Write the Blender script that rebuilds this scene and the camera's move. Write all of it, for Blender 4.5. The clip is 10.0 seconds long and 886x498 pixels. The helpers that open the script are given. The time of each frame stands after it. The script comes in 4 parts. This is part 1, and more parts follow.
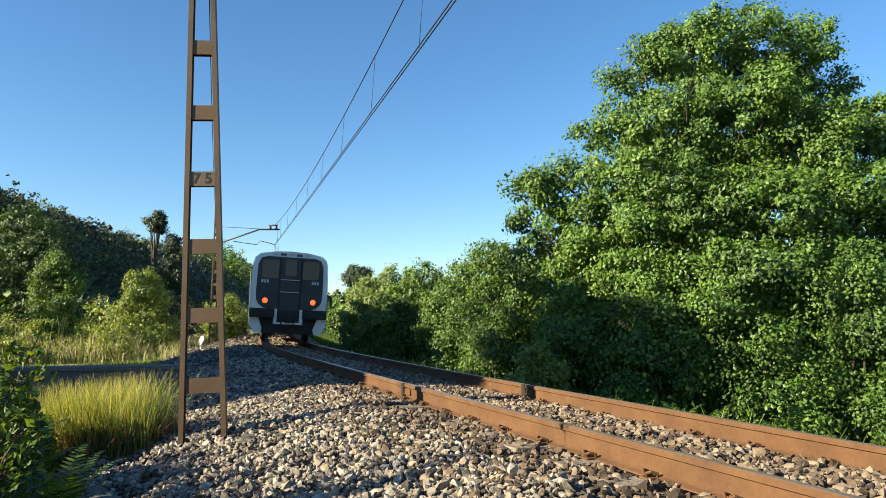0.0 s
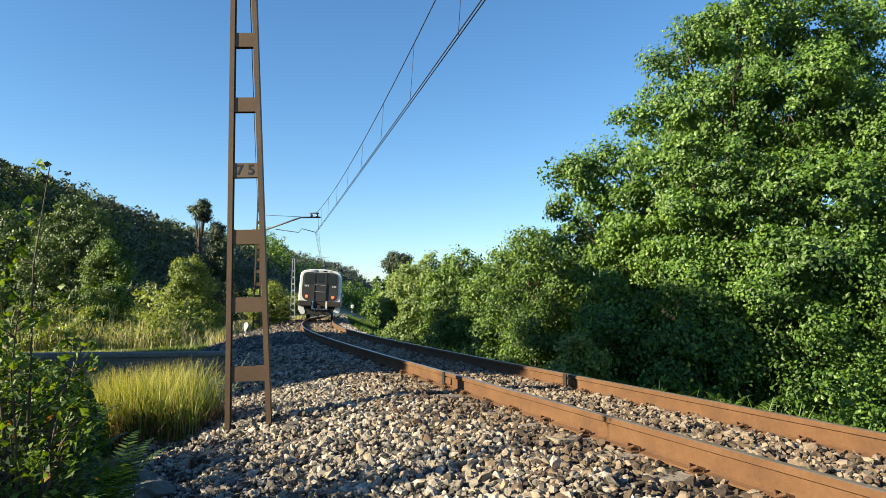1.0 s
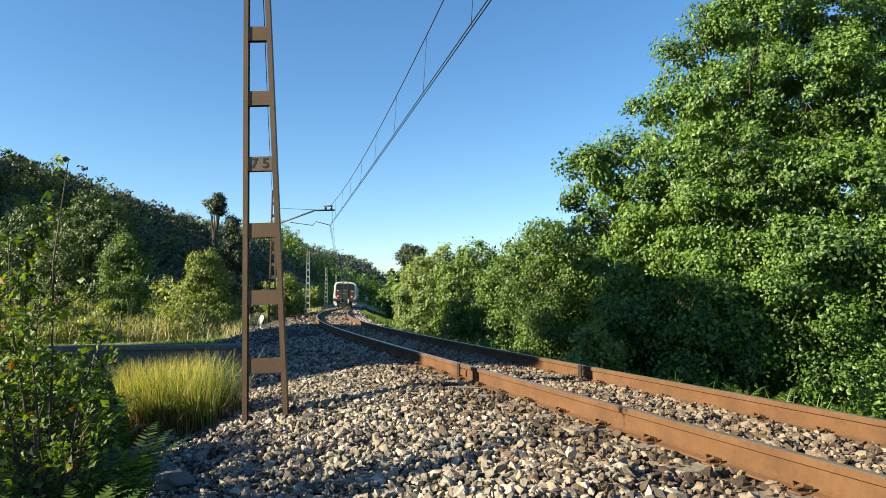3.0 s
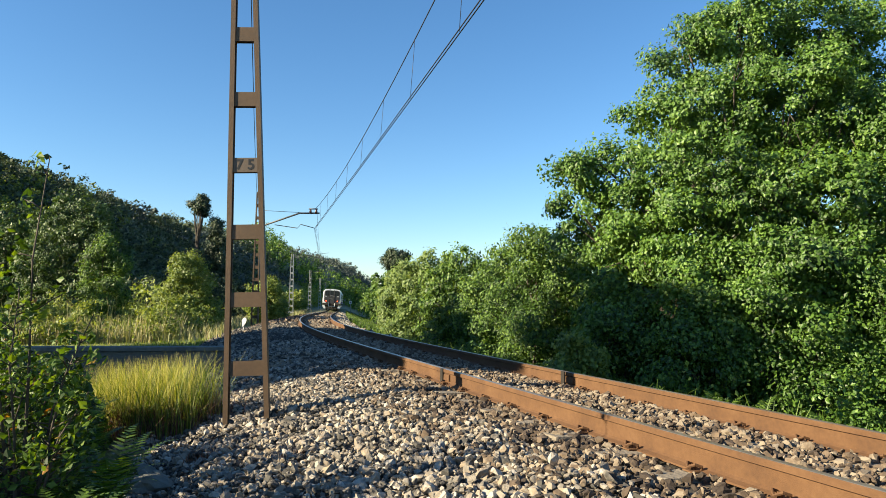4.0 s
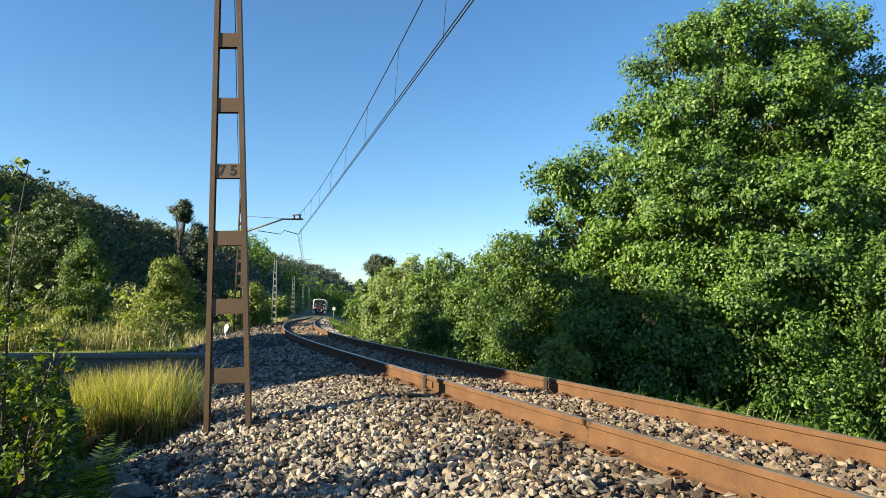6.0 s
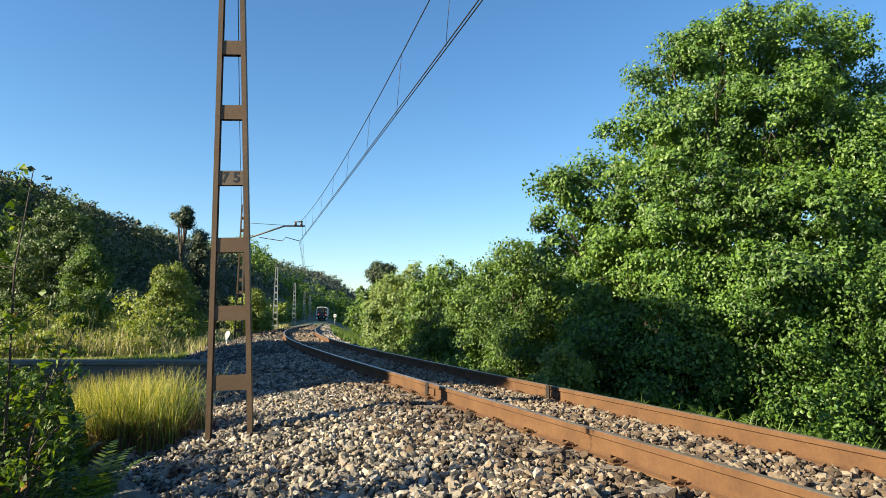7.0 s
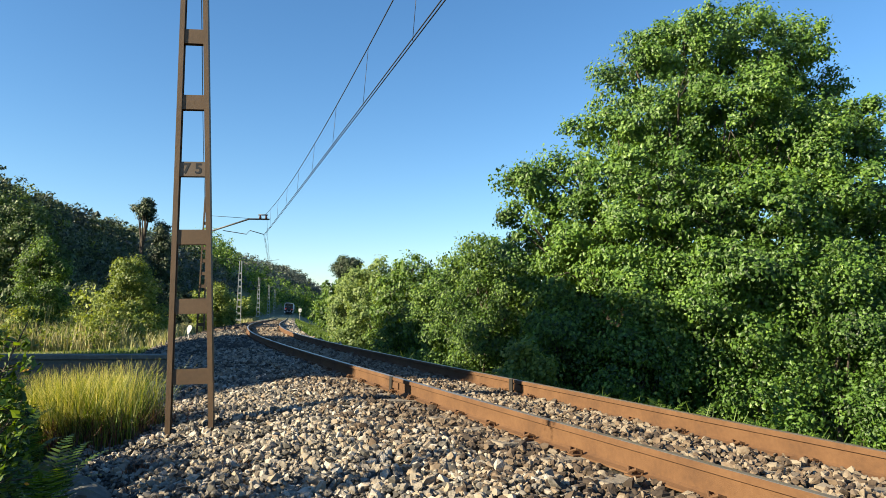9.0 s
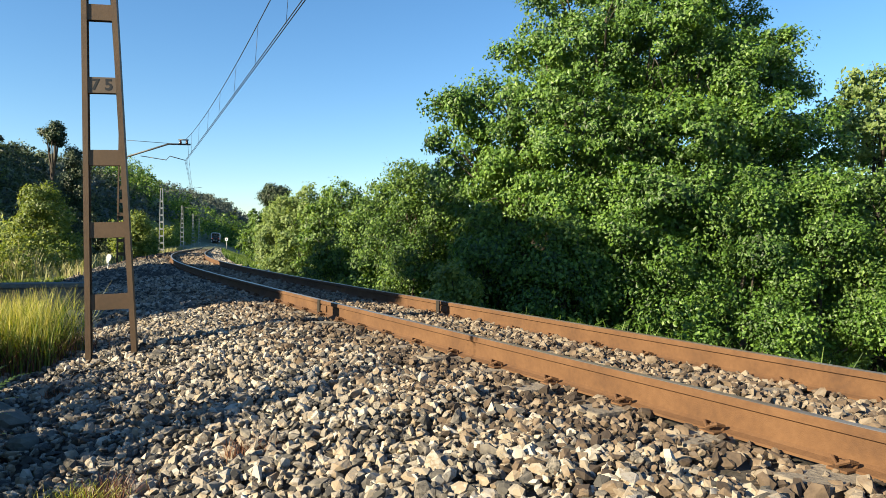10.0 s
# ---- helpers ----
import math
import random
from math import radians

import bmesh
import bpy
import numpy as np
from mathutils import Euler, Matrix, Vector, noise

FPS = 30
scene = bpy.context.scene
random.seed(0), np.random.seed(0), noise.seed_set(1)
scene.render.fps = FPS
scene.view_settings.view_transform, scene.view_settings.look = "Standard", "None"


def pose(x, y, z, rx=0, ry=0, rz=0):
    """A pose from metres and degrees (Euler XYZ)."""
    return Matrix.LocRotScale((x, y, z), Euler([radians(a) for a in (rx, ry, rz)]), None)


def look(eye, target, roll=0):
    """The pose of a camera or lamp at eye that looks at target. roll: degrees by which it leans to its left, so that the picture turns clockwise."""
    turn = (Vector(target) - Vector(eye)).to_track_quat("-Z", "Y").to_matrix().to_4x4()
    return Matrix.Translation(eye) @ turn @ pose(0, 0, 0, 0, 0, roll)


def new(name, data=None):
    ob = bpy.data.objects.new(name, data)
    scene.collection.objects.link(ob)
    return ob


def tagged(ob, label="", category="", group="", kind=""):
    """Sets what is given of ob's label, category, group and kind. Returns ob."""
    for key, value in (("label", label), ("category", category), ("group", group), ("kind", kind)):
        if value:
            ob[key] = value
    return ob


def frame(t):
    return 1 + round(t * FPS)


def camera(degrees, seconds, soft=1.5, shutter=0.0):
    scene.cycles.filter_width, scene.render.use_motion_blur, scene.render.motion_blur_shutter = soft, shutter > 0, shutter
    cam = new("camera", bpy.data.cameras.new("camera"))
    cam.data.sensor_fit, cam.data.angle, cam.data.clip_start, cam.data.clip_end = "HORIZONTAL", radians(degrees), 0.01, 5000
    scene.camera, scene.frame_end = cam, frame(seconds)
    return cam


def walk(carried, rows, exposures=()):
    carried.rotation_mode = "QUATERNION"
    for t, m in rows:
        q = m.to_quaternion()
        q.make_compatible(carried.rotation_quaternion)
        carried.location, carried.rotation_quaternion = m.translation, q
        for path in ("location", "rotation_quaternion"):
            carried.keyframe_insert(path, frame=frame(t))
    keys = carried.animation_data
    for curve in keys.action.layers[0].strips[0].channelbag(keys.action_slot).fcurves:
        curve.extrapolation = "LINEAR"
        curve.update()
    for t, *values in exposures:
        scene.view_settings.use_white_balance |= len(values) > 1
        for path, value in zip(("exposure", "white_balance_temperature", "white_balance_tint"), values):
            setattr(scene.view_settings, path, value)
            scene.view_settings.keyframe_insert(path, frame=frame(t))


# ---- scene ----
cam = camera(66.0, 10.0, soft=0.8)
# seconds, x, y, z, yaw, pitch, roll; z = 0 is the top of the outer rail
ROWS = [
    (0.0, 0.000, -0.000, 0.900, 0.00, 5.87, -0.00),
    (0.5, -0.014, 0.019, 0.926, 2.22, 5.43, 0.27),
    (1.0, -0.016, 0.019, 0.940, 3.30, 4.73, 0.09),
    (1.5, -0.015, 0.024, 0.926, 4.12, 3.90, -0.05),
    (2.0, -0.024, 0.026, 0.929, 4.69, 3.54, -0.33),
    (3.5, -0.020, 0.009, 0.940, 3.93, 4.36, 0.17),
    (4.0, -0.024, 0.021, 0.934, 3.19, 4.48, 0.56),
    (4.5, -0.024, 0.017, 0.935, 3.25, 4.62, 0.57),
    (5.0, -0.021, 0.015, 0.931, 2.41, 4.80, 0.56),
    (5.5, -0.007, 0.011, 0.933, 1.86, 4.85, 0.49),
    (7.0, -0.028, 0.007, 0.940, 1.97, 5.62, 0.71),
    (7.5, -0.028, 0.008, 0.934, 1.95, 5.77, 0.75),
    (8.0, -0.030, -0.004, 0.931, 1.25, 5.63, 0.82),
    (8.5, -0.015, -0.000, 0.934, 0.41, 5.44, 0.92),
    (9.0, -0.004, -0.008, 0.928, -0.85, 5.23, 0.86),
    (9.5, 0.021, -0.017, 0.900, -3.76, 3.14, 0.69),
    (10.0, 0.041, -0.054, 0.856, -6.74, -0.69, 0.51),
]
walk(cam, [(t, pose(x, y, z, 0, 0, yaw) @ pose(0, 0, 0, 90 + pitch) @ pose(0, 0, 0, 0, 0, roll)) for t, x, y, z, yaw, pitch, roll in ROWS],
     exposures=((0.0, 1.65, 5900, 6), (10.0, 1.65, 5900, 6)))

# ---- light ----
SUN_FROM = Vector((-0.905, -0.425, 0.0)).normalized()
SUN_HEIGHT = radians(23)
world = bpy.data.worlds.new("sky")
scene.world = world
world.use_nodes = True
wn = world.node_tree
sky = wn.nodes.new("ShaderNodeTexSky")
sky.sky_type, sky.sun_disc = "NISHITA", False
sky.sun_elevation = SUN_HEIGHT
sky.sun_rotation = math.atan2(SUN_FROM.x, SUN_FROM.y)
sky.air_density, sky.dust_density, sky.ozone_density = 1.0, 0.2, 2.4
deep = wn.nodes.new("ShaderNodeHueSaturation")
deep.inputs["Saturation"].default_value = 1.16
wn.links.new(sky.outputs[0], deep.inputs["Color"])
wn.links.new(deep.outputs[0], wn.nodes["Background"].inputs[0])
wn.nodes["Background"].inputs[1].default_value = 0.06
sun = new("sun", bpy.data.lights.new("sun", "SUN"))
sun.data.energy, sun.data.angle, sun.data.color = 5.0, radians(0.53), (1.0, 0.8, 0.5)
to_sun = (SUN_FROM * math.cos(SUN_HEIGHT) + Vector((0, 0, math.sin(SUN_HEIGHT))))
sun.matrix_world = look(to_sun * 100, (0, 0, 0))

# ---- materials ----
def mat(name, stops, scale=5.0, rough=0.8, bump=0.0, bump_scale=40.0, metal=0.0, island=0.0, objects=0.0, detail=6.0, translucent=0.0, coat=0.0, fine=0.35):
    """Noise-driven colour in two scales, with relief. stops: colours from low to high noise."""
    m = bpy.data.materials.new(name)
    m.use_nodes = True
    nt = m.node_tree
    nd, ln = nt.nodes, nt.links
    b = nd["Principled BSDF"]
    tc = nd.new("ShaderNodeTexCoord")
    n1 = nd.new("ShaderNodeTexNoise")
    n1.inputs["Scale"].default_value, n1.inputs["Detail"].default_value = scale, detail
    n2 = nd.new("ShaderNodeTexNoise")
    n2.inputs["Scale"].default_value, n2.inputs["Detail"].default_value = scale * 9.0, 4.0
    ln.new(tc.outputs["Object"], n1.inputs["Vector"])
    ln.new(tc.outputs["Object"], n2.inputs["Vector"])
    mix = nd.new("ShaderNodeMix")
    mix.inputs[0].default_value = fine
    ln.new(n1.outputs[0], mix.inputs[2])
    ln.new(n2.outputs[0], mix.inputs[3])
    value = mix.outputs[0]
    for amount, kind, out in ((island, "ShaderNodeNewGeometry", "Random Per Island"), (objects, "ShaderNodeObjectInfo", "Random")):
        if amount:
            g = nd.new(kind)
            mr = nd.new("ShaderNodeMapRange")
            mr.inputs[3].default_value, mr.inputs[4].default_value = -amount / 2, amount / 2
            add = nd.new("ShaderNodeMath")
            ln.new(g.outputs[out], mr.inputs[0])
            ln.new(value, add.inputs[0])
            ln.new(mr.outputs[0], add.inputs[1])
            value = add.outputs[0]
    ramp = nd.new("ShaderNodeValToRGB")
    ln.new(value, ramp.inputs[0])
    el = ramp.color_ramp.elements
    lo, hi = 0.28, 0.72
    for i, c in enumerate(stops):
        p = lo + (hi - lo) * i / max(1, len(stops) - 1)
        e = el[i] if i < 2 else el.new(p)
        e.position, e.color = p, (*c, 1)
    ln.new(ramp.outputs[0], b.inputs["Base Color"])
    b.inputs["Roughness"].default_value, b.inputs["Metallic"].default_value = rough, metal
    b.inputs["Coat Weight"].default_value = coat
    if bump:
        n3 = nd.new("ShaderNodeTexNoise")
        n3.inputs["Scale"].default_value, n3.inputs["Detail"].default_value = bump_scale, 8.0
        ln.new(tc.outputs["Object"], n3.inputs["Vector"])
        bp = nd.new("ShaderNodeBump")
        bp.inputs["Strength"].default_value, bp.inputs["Distance"].default_value = bump, 0.02
        ln.new(n3.outputs[0], bp.inputs["Height"])
        ln.new(bp.outputs[0], b.inputs["Normal"])
    if translucent:
        tr = nd.new("ShaderNodeBsdfTranslucent")
        hs = nd.new("ShaderNodeHueSaturation")
        hs.inputs["Saturation"].default_value, hs.inputs["Value"].default_value, hs.inputs["Hue"].default_value = 1.15, 1.6, 0.48
        ln.new(ramp.outputs[0], hs.inputs["Color"])
        ln.new(hs.outputs[0], tr.inputs["Color"])
        ms = nd.new("ShaderNodeMixShader")
        ms.inputs[0].default_value = translucent
        ln.new(b.outputs[0], ms.inputs[1])
        ln.new(tr.outputs[0], ms.inputs[2])
        ln.new(ms.outputs[0], nd["Material Output"].inputs[0])
    return m


def plain(name, colour, rough=0.5, metal=0.0, glow=0.0):
    m = bpy.data.materials.new(name)
    m.use_nodes = True
    b = m.node_tree.nodes["Principled BSDF"]
    b.inputs["Base Color"].default_value = (*colour, 1)
    b.inputs["Roughness"].default_value, b.inputs["Metallic"].default_value = rough, metal
    if glow:
        b.inputs["Emission Color"].default_value, b.inputs["Emission Strength"].default_value = (*colour, 1), glow
    return m


def leaf_mat(name, dark, mid, light, translucent=0.3, rough=0.55, spread=0.5):
    return mat(name, (dark, mid, light), scale=0.35, rough=rough, island=spread, translucent=translucent, fine=0.15)


M_SOIL = mat("soil_and_grass", ((0.054, 0.0663, 0.0234), (0.0968, 0.111, 0.0404), (0.184, 0.155, 0.0797)), scale=0.25, bump=0.6, bump_scale=6)
# bed coloured far darker than the stones, as the shade in their gaps
M_SHADED_BED = mat("ballast_bed", ((0.0176, 0.015, 0.0123), (0.044, 0.037, 0.0299), (0.0792, 0.0669, 0.0546)), scale=6, bump=1.0, bump_scale=18)
M_STONE = mat("ballast_stone", ((0.05, 0.046, 0.042), (0.15, 0.132, 0.113), (0.225, 0.198, 0.165), (0.25, 0.19, 0.128), (0.36, 0.325, 0.28)), scale=3, rough=0.85, bump=0.3, bump_scale=60, island=0.6, objects=0.5)
M_STONE_RUST = mat("rust_stained_stone", ((0.0361, 0.0253, 0.0188), (0.0902, 0.0635, 0.0433), (0.137, 0.0976, 0.0649), (0.216, 0.177, 0.134)), scale=3, rough=0.9, bump=0.25, bump_scale=60, island=0.55, objects=0.4)
M_RUST = mat("rusted_rail_steel", ((0.0616, 0.0282, 0.0114), (0.0986, 0.0466, 0.0176), (0.134, 0.0678, 0.0282)), scale=3, rough=0.85, bump=0.25, bump_scale=150)
M_HEAD = mat("worn_rail_head", ((0.2, 0.14, 0.1), (0.3, 0.25, 0.21), (0.4, 0.36, 0.32)), scale=2, rough=0.35, metal=0.6)
M_JOINT = mat("dark_joint_bar", ((0.008, 0.006, 0.005), (0.02, 0.014, 0.01)), scale=10, rough=0.8)
M_SLEEPER = mat("weathered_sleeper", ((0.114, 0.0968, 0.0748), (0.194, 0.163, 0.128), (0.264, 0.224, 0.176)), scale=2.5, rough=0.9, bump=0.6, bump_scale=30, objects=0.2)
M_MAST = mat("brown_mast_paint", ((0.0528, 0.0317, 0.0167), (0.0792, 0.0475, 0.0246), (0.104, 0.0634, 0.0326)), scale=2.5, rough=0.6, bump=0.12, bump_scale=60)
M_PLATE = mat("grey_number_plate", ((0.075, 0.055, 0.04), (0.115, 0.085, 0.065)), scale=6, rough=0.6)
M_GALV = mat("galvanised_steel", ((0.25, 0.25, 0.24), (0.4, 0.4, 0.38)), scale=5, rough=0.5, metal=0.4)
M_DARKSTEEL = mat("dark_tube_steel", ((0.03, 0.03, 0.035), (0.07, 0.065, 0.06)), scale=5, rough=0.5, metal=0.3)
M_WIRE = plain("copper_wire", (0.04, 0.04, 0.045), 0.5, 0.5)
M_BLACK = plain("black_paint", (0.012, 0.012, 0.014), 0.5)
M_INSUL = plain("brown_porcelain", (0.05, 0.02, 0.012), 0.2)
M_CONC = mat("old_concrete", ((0.0616, 0.0616, 0.0546), (0.114, 0.114, 0.101), (0.176, 0.172, 0.15)), scale=1.5, rough=0.9, bump=0.4, bump_scale=25)
M_WHITE = mat("weathered_white", ((0.6, 0.6, 0.58), (0.78, 0.78, 0.76)), scale=4, rough=0.6)
M_TRAIN = mat("white_train_paint", ((0.6, 0.61, 0.62), (0.74, 0.75, 0.76)), scale=1.2, rough=0.35, coat=0.3)
M_TRAINBLACK = mat("black_end_mask", ((0.018, 0.018, 0.021), (0.042, 0.042, 0.045)), scale=1.5, rough=0.55)
M_UNDER = mat("grimy_underframe", ((0.012, 0.011, 0.01), (0.04, 0.034, 0.028)), scale=3, rough=0.8)
M_GLASS = plain("dark_window_glass", (0.006, 0.008, 0.011), 0.18)
M_RED = plain("red_tail_lamp", (1.0, 0.07, 0.014), 0.3, 0.0, 1.1)
M_GREYP = plain("pale_grey_lettering", (0.5, 0.5, 0.5), 0.5)
M_ROOF = mat("grey_train_roof", ((0.15, 0.15, 0.15), (0.25, 0.25, 0.25)), scale=2, rough=0.7)
M_PURPLE = plain("purple_stripe_paint", (0.16, 0.04, 0.2), 0.35)
M_BARK = mat("grey_bark", ((0.025, 0.02, 0.016), (0.06, 0.048, 0.037), (0.1, 0.083, 0.066)), scale=4, rough=0.95, bump=0.8, bump_scale=20)
# clump-sized mottling; its low stop is deepened to suggest shade inside the crown
M_OAK = mat("oak_leaf", ((0.0123, 0.0295, 0.00363), (0.065, 0.136, 0.0155), (0.163, 0.265, 0.0352)), scale=0.5, rough=0.5, island=0.25, translucent=0.25, fine=0.5)
M_BUSH = leaf_mat("bush_leaf", (0.0246, 0.0552, 0.00787), (0.0822, 0.155, 0.0243), (0.16, 0.246, 0.0408), 0.35)
M_WILLOW = leaf_mat("pale_willow_leaf", (0.0665, 0.113, 0.027), (0.138, 0.198, 0.0504), (0.204, 0.266, 0.0765), 0.35)
M_DARKLEAF = leaf_mat("dark_evergreen_leaf", (0.0096, 0.0208, 0.0072), (0.0224, 0.0416, 0.0144), (0.044, 0.068, 0.024), 0.15)
M_LIGHTLEAF = leaf_mat("light_green_leaf", (0.075, 0.115, 0.02), (0.15, 0.2, 0.035), (0.24, 0.28, 0.055), 0.35)
M_HILL = leaf_mat("hill_wood_leaf", (0.0132, 0.023, 0.00952), (0.0439, 0.0646, 0.026), (0.0975, 0.125, 0.051), 0.22)
M_DEEP = leaf_mat("deep_green_leaf", (0.0178, 0.0405, 0.00855), (0.0444, 0.0855, 0.0171), (0.0969, 0.149, 0.0342), 0.25)
# grey-blue mixed into the ridge's leaf colour in place of distance haze
M_HAZE_LEAF = leaf_mat("haze_tinted_leaf", (0.035, 0.05, 0.04), (0.062, 0.08, 0.065), (0.095, 0.115, 0.09), 0.15)
M_FERN = leaf_mat("fern_frond", (0.0183, 0.0431, 0.00444), (0.0639, 0.122, 0.0121), (0.128, 0.198, 0.0238), 0.36)
M_DRY = leaf_mat("dry_grass_blade", (0.13, 0.175, 0.02), (0.28, 0.3, 0.045), (0.5, 0.47, 0.17), 0.45)
M_REED = leaf_mat("weed_stalk", (0.132, 0.149, 0.044), (0.242, 0.247, 0.088), (0.374, 0.341, 0.176), 0.3)
M_THATCH = leaf_mat("red_brown_thatch", (0.06, 0.025, 0.015), (0.12, 0.055, 0.03), (0.2, 0.1, 0.05), 0.2)
M_RUSTLEAF = leaf_mat("young_orange_leaf", (0.2, 0.1, 0.02), (0.3, 0.16, 0.03), (0.35, 0.24, 0.04), 0.3)


# ---- mesh helpers ----
def mesh_from(name, verts, faces, material, smooth=False):
    me = bpy.data.meshes.new(name)
    verts = np.asarray(verts, dtype=np.float32)
    if isinstance(faces, np.ndarray):
        k = faces.shape[1]
        me.vertices.add(len(verts))
        me.vertices.foreach_set("co", verts.ravel())
        me.loops.add(faces.size)
        me.loops.foreach_set("vertex_index", faces.ravel().astype(np.int32))
        me.polygons.add(len(faces))
        me.polygons.foreach_set("loop_start", np.arange(0, faces.size, k, dtype=np.int32))
        me.polygons.foreach_set("loop_total", np.full(len(faces), k, dtype=np.int32))
        me.polygons.foreach_set("use_smooth", np.zeros(len(faces), dtype=bool))
        me.update(calc_edges=True)
    else:
        me.from_pydata([tuple(map(float, v)) for v in verts], [], faces)
    if smooth:
        me.polygons.foreach_set("use_smooth", np.ones(len(me.polygons), dtype=bool))
    me.materials.append(material)
    return me


def thing(name, label, category, m=None, group="", kind=""):
    ob = new(name)
    if m is not None:
        ob.matrix_basis = m
    return tagged(ob, label, category, group, kind)


def put(name, me, parent=None, label="", m=None):
    ob = new(name, me)
    ob.parent = parent
    if m is not None:
        ob.matrix_basis = m
    if label:
        tagged(ob, label)
    return ob


def part(name, bm, material, parent=None, label="", smooth=False):
    me = bpy.data.meshes.new(name)
    bm.to_mesh(me)
    bm.free()
    me.materials.append(material)
    if smooth:
        for p in me.polygons:
            p.use_smooth = True
    return put(name, me, parent, label)


def box(bm, x0, y0, z0, x1, y1, z1, bevel=0.0, m=None):
    r = bmesh.ops.create_cube(bm, size=1)
    vs = r["verts"]
    for v in vs:
        v.co = Vector(((x0 + x1) / 2 + v.co.x * (x1 - x0), (y0 + y1) / 2 + v.co.y * (y1 - y0), (z0 + z1) / 2 + v.co.z * (z1 - z0)))
    if bevel:
        es = list({e for v in vs for e in v.link_edges})
        r2 = bmesh.ops.bevel(bm, geom=es, offset=bevel, segments=2, affect="EDGES", profile=0.7)
        vs = list({v for f in r2["faces"] for v in f.verts} | {v for v in vs if v.is_valid})
    if m is not None:
        for v in vs:
            v.co = m @ v.co
    return vs


def boxes(*args, bevel=0.0):
    bm = bmesh.new()
    for a in args:
        box(bm, *a, bevel=bevel)
    return bm


def tube_data(pts, radii, sides=8):
    pts = [Vector(p) for p in pts]
    verts, faces = [], []
    for i, p in enumerate(pts):
        d = (pts[min(i + 1, len(pts) - 1)] - pts[max(i - 1, 0)]).normalized()
        a = d.cross(Vector((0, 0, 1)))
        if a.length < 1e-3:
            a = Vector((1, 0, 0))
        a.normalize()
        b = d.cross(a)
        r = radii[i] if isinstance(radii, (list, tuple)) else radii
        for k in range(sides):
            t = 2 * math.pi * k / sides
            verts.append(p + r * (math.cos(t) * a + math.sin(t) * b))
    for i in range(len(pts) - 1):
        for k in range(sides):
            q = (k + 1) % sides
            faces.append((i * sides + k, i * sides + q, (i + 1) * sides + q, (i + 1) * sides + k))
    faces.append(tuple(range(sides - 1, -1, -1)))
    n = (len(pts) - 1) * sides
    faces.append(tuple(range(n, n + sides)))
    return verts, faces


def tube(name, pts, radii, material, parent=None, sides=8, label="", smooth=True):
    v, f = tube_data(pts, radii, sides)
    return put(name, mesh_from(name, v, f, material, smooth), parent, label)


# ---- the lie of the land ----
def mid_x(y):
    """x of the track's middle at y: a straight that bends right into another."""
    def bend(q):
        return -7.0 * np.log1p(np.exp(-(q - 27.0) / 7.0))
    return 0.3 - 0.207 * (y - 10.0) - 0.228 * (bend(y) - bend(10.0)) + 0.011 * 12.0 * np.log1p(np.exp(np.minimum((y - 85.0) / 12.0, 60.0)))


def mid_slope(y):
    return -0.207 - 0.228 / (1.0 + np.exp(np.minimum((y - 27.0) / 7.0, 60.0))) + 0.011 / (1.0 + np.exp(np.clip(-(y - 85.0) / 12.0, -60.0, 60.0)))


def fall(y):
    """How far the line has dropped at y."""
    f = np.clip((y - 32.0) / 80.0, 0, 1)
    return -0.6 * f * f * (3 - 2 * f)


def on_track(y, u, z=0.0):
    """A place u metres to the right of the track's middle, square to it, at y along it."""
    s = float(mid_slope(y))
    n = math.hypot(1.0, s)
    return Vector((float(mid_x(y)) + u / n, y - u * s / n, z + float(fall(y))))


def track_u(x, y):
    return (x - mid_x(y)) / np.sqrt(1 + mid_slope(y) ** 2)


CANT = -0.03
PROFILE_U = [-400, -60, -14, -8, -5.2, -4.3, -3.6, -2.4, -1.75, -1.3, 0, 1.3, 1.8, 3.0, 5.0, 9.0, 16, 60, 400]
PROFILE_Z = [-1.3, -1.2, -1.05, -0.95, -0.78, -0.66, -0.54, -0.33, -0.238, -0.24, -0.24, -0.29, -0.34, -0.85, -1.6, -2.6, -3.0, -3.0, -3.0]


def profile(u):
    return np.interp(u, PROFILE_U, PROFILE_Z)


def wobble(x, y, s, seed=0.0):
    return noise.noise(Vector((x * s, y * s, seed)))


def hill(x, y):
    a = np.clip((-x - 0.085 * y - 26.0) / 62.0, 0, 1)
    a = a * a * (3 - 2 * a)
    b = np.clip((y - 20.0) / 90.0, 0, 1)
    knoll = 3.5 * np.exp(-((x + 130.0) ** 2 + (y - 130.0) ** 2) / 4050.0)
    return knoll + a * (21.3 + 3.0 * b + 11.0 * np.clip((y - 180.0) / 320.0, 0, 1))


def ground_z(x, y):
    return float(profile(track_u(x, y)) + hill(x, y) + fall(y))


